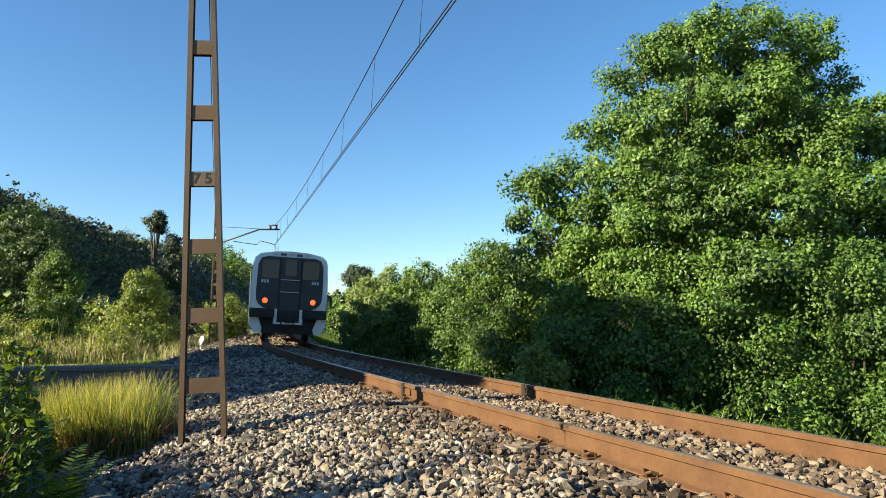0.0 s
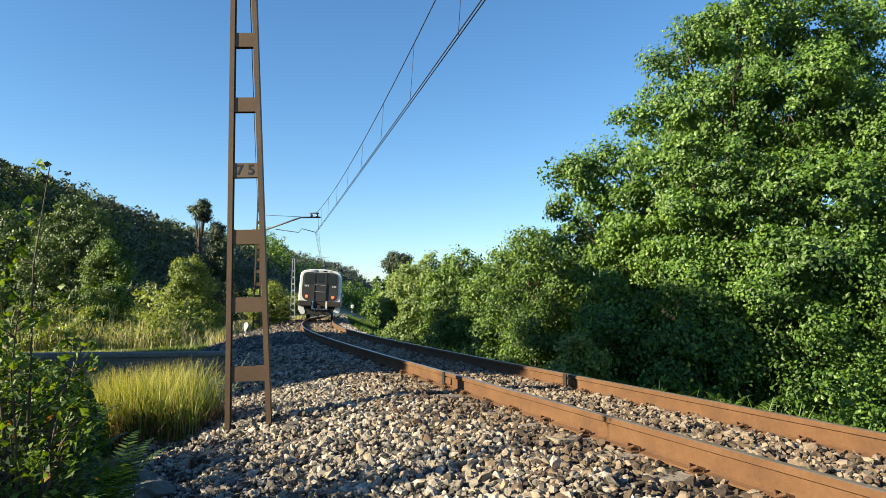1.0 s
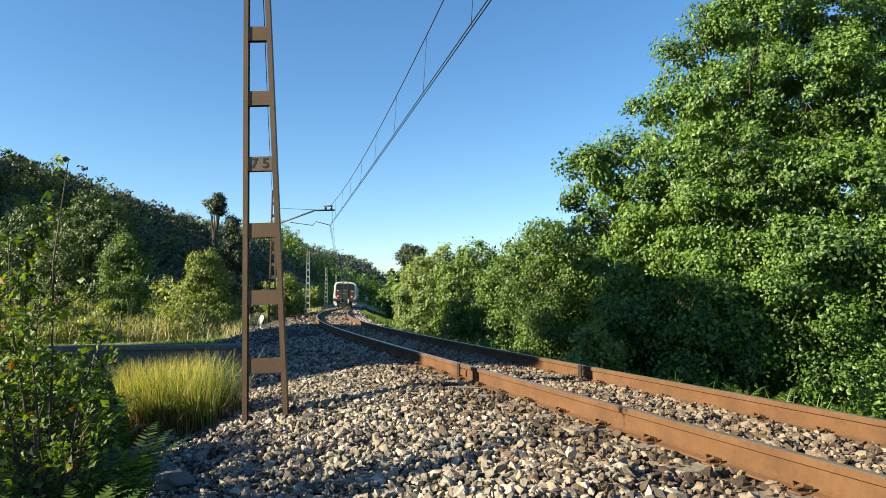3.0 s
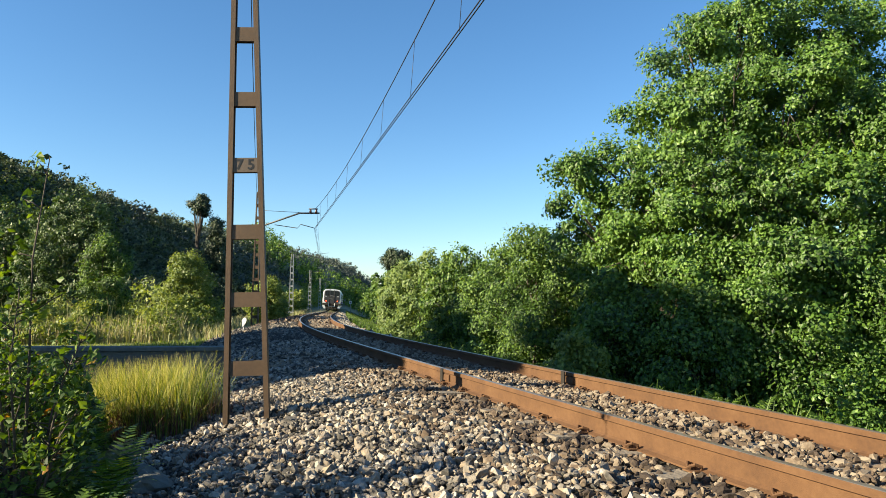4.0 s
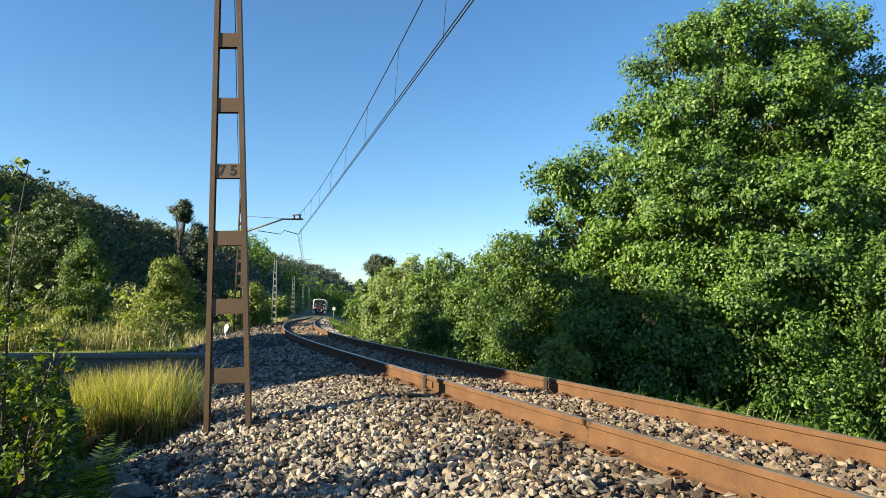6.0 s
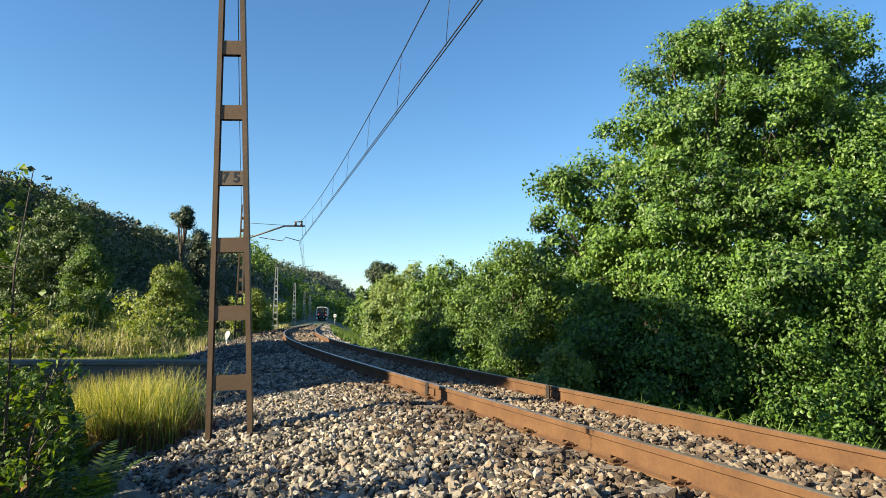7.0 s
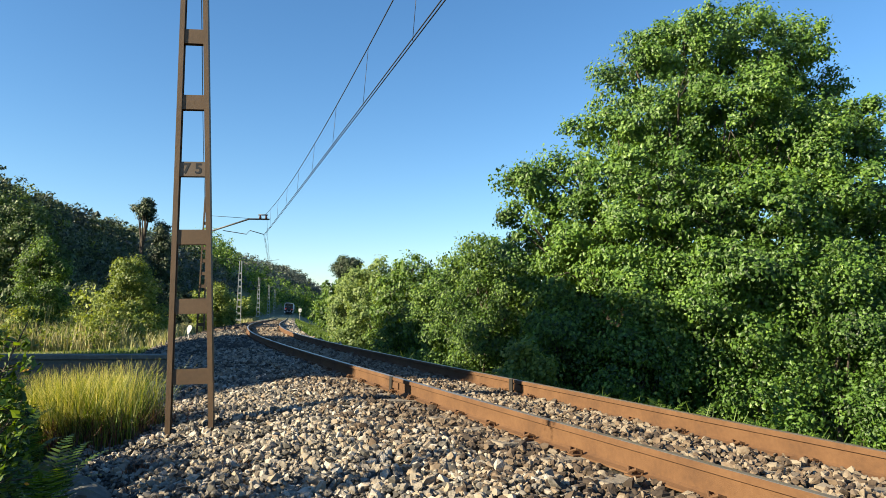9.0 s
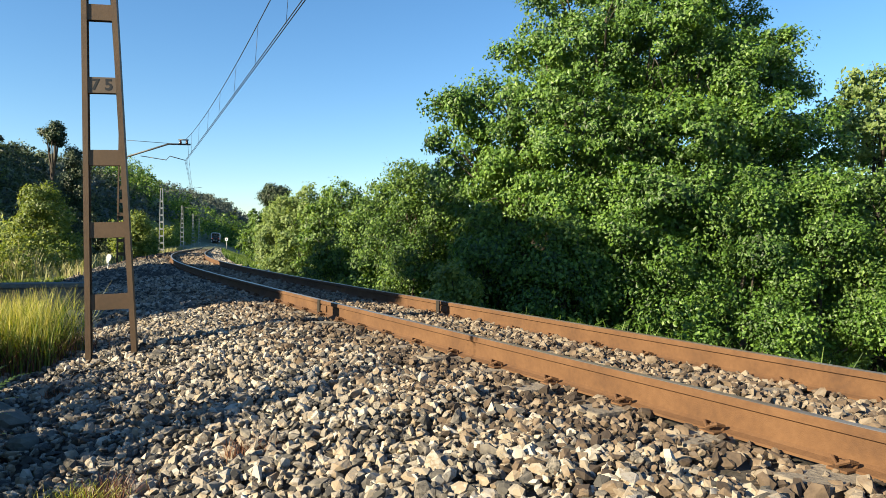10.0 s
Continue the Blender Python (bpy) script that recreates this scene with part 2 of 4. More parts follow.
def build_ground():
    us = sorted(set([-900, -600, -400, -300, -220, -170, -140, -120, -105, -90, -80, -70, -60, -52, -44, -36, -30, -25, -20, -16, -13, -10, -8, -7, -6, -5.2, -4.7, -4.3, -3.9, -3.6, -3, -2.4, -1.75, -1.3, 0, 1.3, 1.8, 2.4, 3, 4, 5, 7, 9, 12, 16, 22, 30, 45, 60, 90, 150, 300, 600, 900]))
    ys = list(np.concatenate([np.arange(-80, -4, 8), np.arange(-4, 30, 1.0), np.arange(30, 80, 4), np.arange(80, 300, 12), np.arange(300, 900, 60), [1000, 1400, 2000, 3000]]))
    verts, faces = [], []
    for y in ys:
        for u in us:
            n = math.sqrt(1 + float(mid_slope(y)) ** 2)
            x = float(mid_x(y)) + u * n
            z = float(profile(u) + hill(x, y) + fall(y))
            if u < -4.5 or u > 3:
                z += 0.1 * wobble(x, y, 0.35) + (0.6 * wobble(x, y, 0.03, 3) if abs(u) > 25 else 0)
            if -5.3 < u < 2.6:
                z -= 0.06
            verts.append((x, y, z))
    w = len(us)
    for j in range(len(ys) - 1):
        for i in range(w - 1):
            faces.append((j * w + i, j * w + i + 1, (j + 1) * w + i + 1, (j + 1) * w + i))
    tagged(put("ground", mesh_from("ground", verts, faces, M_SOIL, True)), "grassy soil of the embankment, field and wooded hill", "ground", kind="structure")


def build_bed():
    us = [-5.6, -5.2, -4.8, -4.5, -4.2, -3.9, -3.6, -3.2, -2.8, -2.4, -2.1, -1.9, -1.75, -1.5, -1.3, -0.95, -0.6, 0, 0.6, 0.95, 1.3, 1.5, 1.8, 2.1, 2.5, 2.8]
    ys = list(np.concatenate([np.arange(-14, 34, 0.4), np.arange(34, 80, 2.0), np.arange(80, 330, 6.0)]))
    verts, faces = [], []
    for y in ys:
        for k, u in enumerate(us):
            p = on_track(y, u)
            z = float(profile(u)) + 0.05 * wobble(p.x, p.y, 1.7) * (0.5 if abs(u) < 1.4 else 1.0)
            z += float(fall(y))
            if k in (0, len(us) - 1):
                z -= 0.25
            if u < -4.1:
                z -= 0.04 + 0.05 * (u + 4.1) ** 2 * (1 + wobble(p.x, p.y, 0.7, 5))
            verts.append((p.x, p.y, z))
    w = len(us)
    for j in range(len(ys) - 1):
        for i in range(w - 1):
            faces.append((j * w + i, j * w + i + 1, (j + 1) * w + i + 1, (j + 1) * w + i))
    return tagged(put("ballast_bed", mesh_from("ballast_bed", verts, faces, M_SHADED_BED, True)), "crushed grey and tan stone track ballast heaped in a shoulder, bed darkened for gap shade", "ballast", kind="structure")


# ---- track ----
def stations(y0, y1):
    ys, y = [], y0
    while y < y1:
        ys.append(y)
        y += 0.8 if y < 45 else 3.0 if y < 120 else 8.0
    return ys + [y1]


RAIL = [(-0.036, 0.0), (-0.03, 0.006), (0.03, 0.006), (0.036, 0.0), (0.036, -0.038), (0.012, -0.05), (0.009, -0.16), (0.03, -0.175), (0.075, -0.188), (0.075, -0.202), (-0.075, -0.202), (-0.075, -0.188), (-0.03, -0.175), (-0.009, -0.16), (-0.012, -0.05), (-0.036, -0.038)]


def sweep(section, y0, y1, u0, z0, material, name, parent, label=""):
    ys = stations(y0, y1)
    verts, faces, w = [], [], len(section)
    for y in ys:
        for du, dz in section:
            verts.append(on_track(y, u0 + du, z0 + dz))
    for j in range(len(ys) - 1):
        for i in range(w):
            q = (i + 1) % w
            faces.append((j * w + i, (j + 1) * w + i, (j + 1) * w + q, j * w + q))
    faces.append(tuple(range(w)))
    faces.append(tuple(range((len(ys) - 1) * w + w - 1, (len(ys) - 1) * w - 1, -1)))
    return put(name, mesh_from(name, verts, faces, material), parent, label)


def build_rail(u0, z0, joint, label):
    rail = thing("rail", label, "rail")
    for a, b in ((-14.0, joint - 0.012), (joint + 0.012, 330.0)):
        sweep(RAIL, a, b, u0, z0, M_RUST, "web_and_foot", rail)
        sweep([(-0.031, 0.0065), (-0.025, 0.0085), (0.025, 0.0085), (0.031, 0.0065)], a, b, u0, z0, M_HEAD, "running_surface", rail, "worn grey-brown running surface")
    # joint bars with bolts on both sides
    for side in (-1, 1):
        sweep([(side * 0.014, -0.055), (side * 0.03, -0.06), (side * 0.035, -0.14), (side * 0.014, -0.15)], joint - 0.24, joint + 0.24, u0, z0, M_RUST, "joint_bar", rail)
    sweep([(-0.05, 0.004), (0.05, 0.004), (0.05, -0.185), (-0.05, -0.185)], joint - 0.045, joint + 0.045, u0, z0 + 0.004, M_JOINT, "insulating_spacer", rail, "black insulating spacer")
    return rail


def build_sleeper():
    bm = bmesh.new()
    box(bm, -1.3, -0.13, -0.13, 1.3, 0.13, 0.0, bevel=0.02)
    for v in bm.verts:
        v.co.z += 0.008 * noise.noise(v.co * 3.1)
    me = bpy.data.meshes.new("sleeper")
    bm.to_mesh(me)
    bm.free()
    me.materials.append(M_SLEEPER)
    clip = bmesh.new()
    box(clip, -0.05, -0.05, 0, 0.05, 0.05, 0.012, bevel=0.004)
    box(clip, -0.012, -0.012, 0.012, 0.012, 0.012, 0.05, bevel=0.004)
    v, f = tube_data([(-0.04, -0.035, 0.015), (-0.03, -0.05, 0.04), (0.02, -0.04, 0.055), (0.045, 0.0, 0.03), (0.02, 0.04, 0.055), (-0.03, 0.05, 0.04), (-0.04, 0.035, 0.015)], 0.011, 6)
    vs = [clip.verts.new(q) for q in v]
    for q in f:
        clip.faces.new([vs[k] for k in q])
    cme = bpy.data.meshes.new("clip")
    clip.to_mesh(cme)
    clip.free()
    cme.materials.append(M_RUST)
    return me, cme


def build_sleepers():
    me, cme = build_sleeper()
    y = -6.0
    rnd = random.Random(4)
    while y < 90:
        s = float(mid_slope(y))
        a = math.degrees(math.atan2(-s, 1))
        m = Matrix.Translation(on_track(y, 0.0, -0.226 + rnd.uniform(-0.006, 0.006))) @ pose(0, 0, 0, 0, 1.65, a + rnd.uniform(-0.8, 0.8))
        sl = thing("sleeper", "weathered pale sleeper half buried in the ballast under the rails", "sleeper", m, "sleepers under the rails")
        put("block", me, sl)
        if y < 30:
            for u, side in ((-0.87, -1), (-0.87, 1), (0.87, -1), (0.87, 1)):
                put("clip", cme, sl, "rusted spring clip", pose(u + side * 0.095, 0, 0.003, 0, 0, 0 if side > 0 else 180))
        y += 0.66


# ---- lattice masts ----
def channel(bm, p0, p1, w, d, side):
    """An upright U-shaped channel from p0 to p1; its web faces along x on the side given."""
    t = 0.011
    sec = [(0, -d / 2), (w, -d / 2), (w, -d / 2 + t), (t, -d / 2 + t), (t, d / 2 - t), (w, d / 2 - t), (w, d / 2), (0, d / 2)]
    a, b = [[bm.verts.new((p[0] + side * x, p[1] + y, p[2])) for x, y in sec] for p in (p0, p1)]
    for k in range(8):
        q = (k + 1) % 8
        bm.faces.new((a[k], a[q], b[q], b[k]))
    bm.faces.new(a[::-1])
    bm.faces.new(b)


def mast_thing(name, label, m, height, w0, w1, steps, leg_w, depth, material, numbered=None, drop=(0.0, 0.0), group=""):
    """Two tapering channel legs joined by batten plates on both faces. w0, w1: width outside at foot and top."""
    t = thing(name, label, "mast", m, group)
    for side in (-1, 1):
        bm = bmesh.new()
        low = -drop[0] if side < 0 else -drop[1]
        wl = w0 + (w1 - w0) * low / height
        channel(bm, (side * wl / 2, 0, low), (side * w1 / 2, 0, height), leg_w, depth, -side)
        bmesh.ops.recalc_face_normals(bm, faces=bm.faces)
        part("leg", bm, material, t)
    for k, (z, h) in enumerate(steps):
        w = w0 + (w1 - w0) * z / height - 0.024
        for face in (-1, 1):
            yc = face * (depth / 2 - 0.02)
            bm = boxes((-w / 2, yc - 0.005, z - h / 2, w / 2, yc + 0.005, z + h / 2), bevel=0.002)
            numb = numbered == k and face < 0
            b = part("batten", bm, M_PLATE if numb else material, t, "grey plate with a stencilled mast number" if numb else "")
            if numb:
                c = bpy.data.curves.new("digits", "FONT")
                c.body, c.size, c.extrude, c.align_x, c.align_y, c.offset = "75", 0.17, 0.001, "CENTER", "CENTER", 0.004
                c.space_character = 1.6
                tmp = bpy.data.objects.new("digits", c)
                scene.collection.objects.link(tmp)
                bpy.context.view_layer.update()
                me = bpy.data.meshes.new_from_object(tmp.evaluated_get(bpy.context.evaluated_depsgraph_get()))
                bpy.data.objects.remove(tmp)
                me.materials.clear()
                me.materials.append(M_BLACK)
                put("digits", me, b, "stencilled black digits 75", Matrix.Translation((0, -depth / 2 + 0.0135, z)) @ pose(0, 0, 0, 90))
    return t


MAST_AT = Vector((-2.75, 8.0, -0.47))


def build_near_mast():
    steps = [(0.61 + 0.805 * k, 0.175) for k in range(11)]
    m = Matrix.Translation(MAST_AT) @ pose(0, 0, 0, 0, -2.0, 8)
    t = mast_thing("catenary_mast", "brown painted steel lattice mast of two channels with battens", m, 9.3, 0.53, 0.13, steps, 0.056, 0.11, M_MAST, numbered=3, drop=(0.15, 0.15), group="catenary masts")
    return t


def build_far_mast(y, u, height, w0, material, label):
    p = on_track(y, u)
    p.z = ground_z(p.x, p.y)
    n = int((height - 0.4) / 0.8)
    m = Matrix.Translation(p) @ pose(0, 0, 0, 0, 0, 8)
    return mast_thing("catenary_mast", label, m, height, w0, w0 * 0.5, [(0.5 + 0.8 * k, 0.2) for k in range(n)], 0.08, 0.14, material, drop=(0.3, 0.3), group="catenary masts"), p


def build_catenary():
    far, p = build_far_mast(44.2, -3.95, 8.6, 0.5, M_MAST, "brown lattice mast beside the bend with a cantilever arm")
    top = on_track(44.0, -0.3, 6.69)
    arm = thing("cantilever_arm", "dark bent tube bracket reaching from a mast over the track", "bracket")
    tube("top_tube", [(p.x, p.y, 5.66), (top.x - 1.02, top.y, 6.69), (top.x + 0.3, top.y, 6.69)], 0.055, M_DARKSTEEL, arm)
    tube("tie_rod", [(p.x, p.y, 6.8), (top.x - 0.95, top.y, 6.73)], 0.015, M_DARKSTEEL, arm)
    for dx in (-0.3, 0.08):
        tube("insulator", [(top.x + dx, top.y, 6.7), (top.x + dx, top.y, 6.78), (top.x + dx, top.y, 6.94)], [0.06, 0.09, 0.05], M_INSUL, arm)
    tube("saddle", [(top.x - 0.42, top.y, 6.97), (top.x + 0.18, top.y, 6.97)], 0.04, M_DARKSTEEL, arm)
    tube("steady_arm", [(top.x - 2.67, top.y, 5.92), (top.x - 1.15, top.y, 5.7), (top.x - 0.93, top.y, 5.95), (top.x, top.y, 5.7)], 0.025, M_DARKSTEEL, arm)
    posts = [(8.2, 8.05, 5.9, -0.2), (44.0, 6.98, 5.68, -0.3), (83.0, 7.0, 5.6, -1.0), (125.0, 7.0, 5.6, -0.5), (167.0, 7.0, 5.6, -0.2), (209.0, 7.0, 5.6, -0.2)]
    wires = [thing(n, lab, "overhead wire") for n, lab in (("messenger_wire", "thin dark sagging messenger wire above the track"), ("contact_wire", "twin dark contact wires strung over the track"))]
    back = [(-26.0, 8.05, 5.9, 0.2)] + posts
    for (ya, ma, ca, ua), (yb, mb, cb, ub) in zip(back, back[1:]):
        a, b = on_track(ya, ua), on_track(yb, ub)
        def at(f, high0, high1, sag):
            q = a.lerp(b, f)
            q.z = high0 + (high1 - high0) * f - sag * 4 * f * (1 - f)
            return q
        n = 14
        sag = 0.75 if ya < 100 else 0.4
        tube("span", [at(k / n, ma, mb, sag) + Vector((0.12 * (1 - k / n), 0, 0)) for k in range(n + 1)], 0.014 if ya < 40 else 0.009, M_WIRE, wires[0], 5)
        for off in (-0.03, 0.03):
            side = Vector((off, 0, 0))
            tube("span", [at(k / n, ca, cb, 0.04) + side for k in range(n + 1)], 0.013 if ya < 40 else 0.01, M_WIRE, wires[1], 5)
        if ya < 60:
            for k in range(1, 9):
                f = k / 9
                tube("dropper", [at(f, ma, mb, sag) + Vector((0.12 * (1 - f), 0, 0)), at(f, ca, cb, 0.04)], 0.006, M_WIRE, wires[0], 4)
    feeder = thing("return_wire", "thin dark cable strung from mast to mast", "cable")
    a, b = MAST_AT + Vector((-0.42, 0.3, 9.1)), Vector((p.x - 0.05, p.y, 7.2))
    tube("span", [a.lerp(b, k / 12) - Vector((0, 0, 0.8 * 4 * (k / 12) * (1 - k / 12))) for k in range(13)], 0.012, M_WIRE, feeder, 5)
    for y, u in ((83.0, -4.4), (125.0, -4.4), (167.0, -4.3), (209.0, -4.3)):
        t, q = build_far_mast(y, u, 7.6, 0.62, M_GALV, "pale grey lattice mast beside the distant track")
        e = on_track(y, 0.0, 6.9)
        tube("bracket", [(q.x, q.y, 6.2), (e.x, e.y, 6.9)], 0.02, M_DARKSTEEL, thing("cantilever_arm", "slim dark bracket on a distant mast", "bracket"))


# ---- train ----
def rounded(w, h, r, n=6):
    pts = []
    for cx, cz, a0 in ((w / 2 - r, h / 2 - r, 0), (-w / 2 + r, h / 2 - r, 90), (-w / 2 + r, -h / 2 + r, 180), (w / 2 - r, -h / 2 + r, 270)):
        for k in range(n + 1):
            a = radians(a0 + 90 * k / n)
            pts.append((cx + r * math.cos(a), cz + r * math.sin(a)))
    return pts


def slab(pts, y0, y1):
    """A plate of the outline pts (x, z) between y0 and y1."""
    bm = bmesh.new()
    a = [bm.verts.new((x, y0, z)) for x, z in pts]
    b = [bm.verts.new((x, y1, z)) for x, z in pts]
    bm.faces.new(a)
    bm.faces.new(b[::-1])
    for k in range(len(pts)):
        q = (k + 1) % len(pts)
        bm.faces.new((a[q], a[k], b[k], b[q]))
    bmesh.ops.recalc_face_normals(bm, faces=bm.faces)
    return bm


def build_car(label):
    """A car 23 m long; y ahead from its rear end, z = 0 at the rail tops."""
    car = thing("rail_car", label, "train")
    L, W = 23.0, 2.94
    # body section: sides lean in slightly, roof is a shallow arch
    sec = [(-1.3, 0.95), (-1.45, 1.15), (-1.47, 1.8), (-1.44, 2.6), (-1.42, 3.05), (-1.36, 3.26), (-1.17, 3.42), (-0.6, 3.52), (0, 3.55)]
    sec = sec + [(-x, z) for x, z in sec[-2::-1]]
    bm = bmesh.new()
    rings = []
    for y, sc in ((0.0, 0.955), (0.06, 0.985), (0.2, 1.0), (L - 0.2, 1.0), (L, 0.96)):
        rings.append([bm.verts.new((x * sc, y, 2.2 + (z - 2.2) * (sc * 0.5 + 0.5))) for x, z in sec])
    for a, b in zip(rings, rings[1:]):
        for k in range(len(sec) - 1):
            bm.faces.new((a[k], a[k + 1], b[k + 1], b[k]))
        bm.faces.new((a[-1], a[0], b[0], b[-1]))
    bm.faces.new(rings[0])
    bm.faces.new(rings[-1][::-1])
    bmesh.ops.recalc_face_normals(bm, faces=bm.faces)
    part("body_shell", bm, M_TRAIN, car, smooth=False)
    # black mask of the rear end, rounded lower corners
    pts = []
    for k in range(13):
        a = radians(180 + 180 * k / 12)
        pts.append((1.25 * math.copysign(abs(math.cos(a)) ** 0.6, math.cos(a)), 1.95 - 0.72 * abs(math.sin(a)) ** 0.6))
    pts += [(1.23, 2.98), (1.13, 3.22), (0.9, 3.3), (-0.9, 3.3), (-1.13, 3.22), (-1.23, 2.98)]
    mask = part("end_mask", slab(pts, -0.035, 0.03), M_TRAINBLACK, car, "black rounded end mask")
    part("door", slab([(-0.37, 1.3), (0.37, 1.3), (0.37, 3.26), (-0.37, 3.26)], -0.055, -0.02), M_TRAINBLACK, car, "black gangway door")
    part("door_window", slab(rounded(0.42, 0.62, 0.06), -0.065, -0.05), M_GLASS, car, "dark glass").location = (0, 0, 2.9)
    for x in (-0.76, 0.76):
        part("windscreen", slab(rounded(0.62, 0.7, 0.08), -0.045, -0.03), M_GLASS, car, "dark glass").location = (x, 0, 2.82)
    for z in (2.42, 1.95):
        part("door_rail", boxes((-0.36, -0.085, z - 0.012, 0.36, -0.06, z + 0.012), bevel=0.004), M_GREYP, car, "pale step rail")
    for x in (-0.4, 0.4):
        part("door_post", boxes((x - 0.022, -0.08, 1.3, x + 0.022, -0.03, 3.27), bevel=0.008), M_UNDER, car, "dark door post")
    for x in (-0.9, 0.9):
        bm = bmesh.new()
        bmesh.ops.create_uvsphere(bm, u_segments=16, v_segments=8, radius=0.105, matrix=Matrix.Translation((x, -0.03, 1.6)) @ Matrix.Diagonal((1, 0.4, 1, 1)))
        part("tail_lamp", bm, M_RED, car, "glowing red tail lamp", True)
        for k in range(3):
            part("number_mark", boxes((x * 1.05 - 0.13 + k * 0.1, -0.042, 2.28, x * 1.05 - 0.06 + k * 0.1, -0.036, 2.4)), M_GREYP, car, "pale unreadable mark")
        # buffers with dark housings
        s = 1 if x > 0 else -1
        part("buffer_housing", boxes((s * 0.98 - 0.46, -0.28, 0.95, s * 0.98 + 0.46, 0.02, 1.3), bevel=0.05), M_UNDER, car, "dark rubber-clad bumper")
        part("skirt", slab([(s * 1.42, 1.15), (s * 1.44, 0.7), (s * 1.25, 0.38), (s * 1.0, 0.36), (s * 0.95, 0.55), (s * 1.1, 0.95)], -0.05, 0.6), M_TRAIN, car)
    for k in range(5):
        part("roof_lamp", boxes((-0.72 + k * 0.3, -0.02, 3.35, -0.5 + k * 0.3, 0.03, 3.44), bevel=0.01), M_GLASS if k % 2 else M_GREYP, car)
    part("coupler_frame", boxes((-0.55, -0.09, 0.75, -0.42, 0.0, 1.3), (0.42, -0.09, 0.75, 0.55, 0.0, 1.3), (-0.55, -0.09, 0.72, 0.55, 0.0, 0.8), bevel=0.01), M_TRAIN, car)
    part("coupler_recess", boxes((-0.42, -0.03, 0.8, 0.42, 0.0, 1.3)), M_UNDER, car)
    part("coupler", boxes((-0.07, -0.42, 0.82, 0.07, 0, 0.98), (-0.12, -0.5, 0.78, 0.12, -0.36, 1.02), bevel=0.02), M_UNDER, car)
    tube("hose", [(0.2, -0.05, 0.9), (0.22, -0.2, 0.65), (0.1, -0.22, 0.5), (-0.05, -0.1, 0.6)], 0.025, M_BLACK, car)
    tube("hose", [(-0.25, -0.05, 0.9), (-0.27, -0.2, 0.6), (-0.16, -0.2, 0.48)], 0.025, M_BLACK, car)
    part("underframe", boxes((-1.2, 0.1, 0.55, 1.2, L - 0.1, 0.97), (-0.95, -0.02, 0.36, 0.95, 0.4, 0.8), (-1.1, 7.0, 0.3, 1.1, 15.0, 0.6), bevel=0.03), M_UNDER, car)
    tube("cab_mirror", [(1.45, 0.1, 1.9), (1.62, 0.05, 1.8), (1.6, 0.0, 1.45)], 0.04, M_BLACK, car)
    # bogies
    for y in (3.6, L - 3.6):
        bog = part("bogie", boxes((-1.12, y - 1.7, 0.45, -0.98, y + 1.7, 0.68), (0.98, y - 1.7, 0.45, 1.12, y + 1.7, 0.68), (-0.98, y - 0.2, 0.45, 0.98, y + 0.2, 0.66), bevel=0.03), M_UNDER, car)
        for dy in (-1.25, 1.25):
            for x in (-0.87, 0.87):
                bm = bmesh.new()
                bmesh.ops.create_cone(bm, cap_ends=True, segments=28, radius1=0.46, radius2=0.45, depth=0.12, matrix=Matrix.Translation((x, y + dy, 0.455)) @ pose(0, 0, 0, 0, 90))
                part("wheel", bm, M_UNDER, bog)
    # sides: window band, doors, stripe
    for s in (-1, 1):
        for k in range(8):
            y = 2.6 + k * 2.45
            part("side_window", boxes((s * 1.43 - 0.02, y, 2.0, s * 1.43 + 0.03, y + 1.6, 2.8), bevel=0.008), M_GLASS, car)
        part("side_stripe", boxes((s * 1.455 - 0.01, 0.25, 1.25, s * 1.455 + 0.025, L - 0.25, 1.5)), M_PURPLE, car)
        for y in (0.9, 11.2, 21.0):
            part("side_door", boxes((s * 1.44 - 0.02, y, 1.1, s * 1.44 + 0.036, y + 0.9, 3.0), bevel=0.01), M_TRAIN, car)
    for y, l in ((4.0, 3.4), (13.0, 3.4)):
        part("roof_unit", boxes((-0.8, y, 3.4, 0.8, y + l, 3.55), bevel=0.06), M_ROOF, car)
    return car


# ---- plants ----
def rand_dirs(rng, n):
    v = rng.normal(size=(n, 3))
    return v / np.linalg.norm(v, axis=1, keepdims=True)


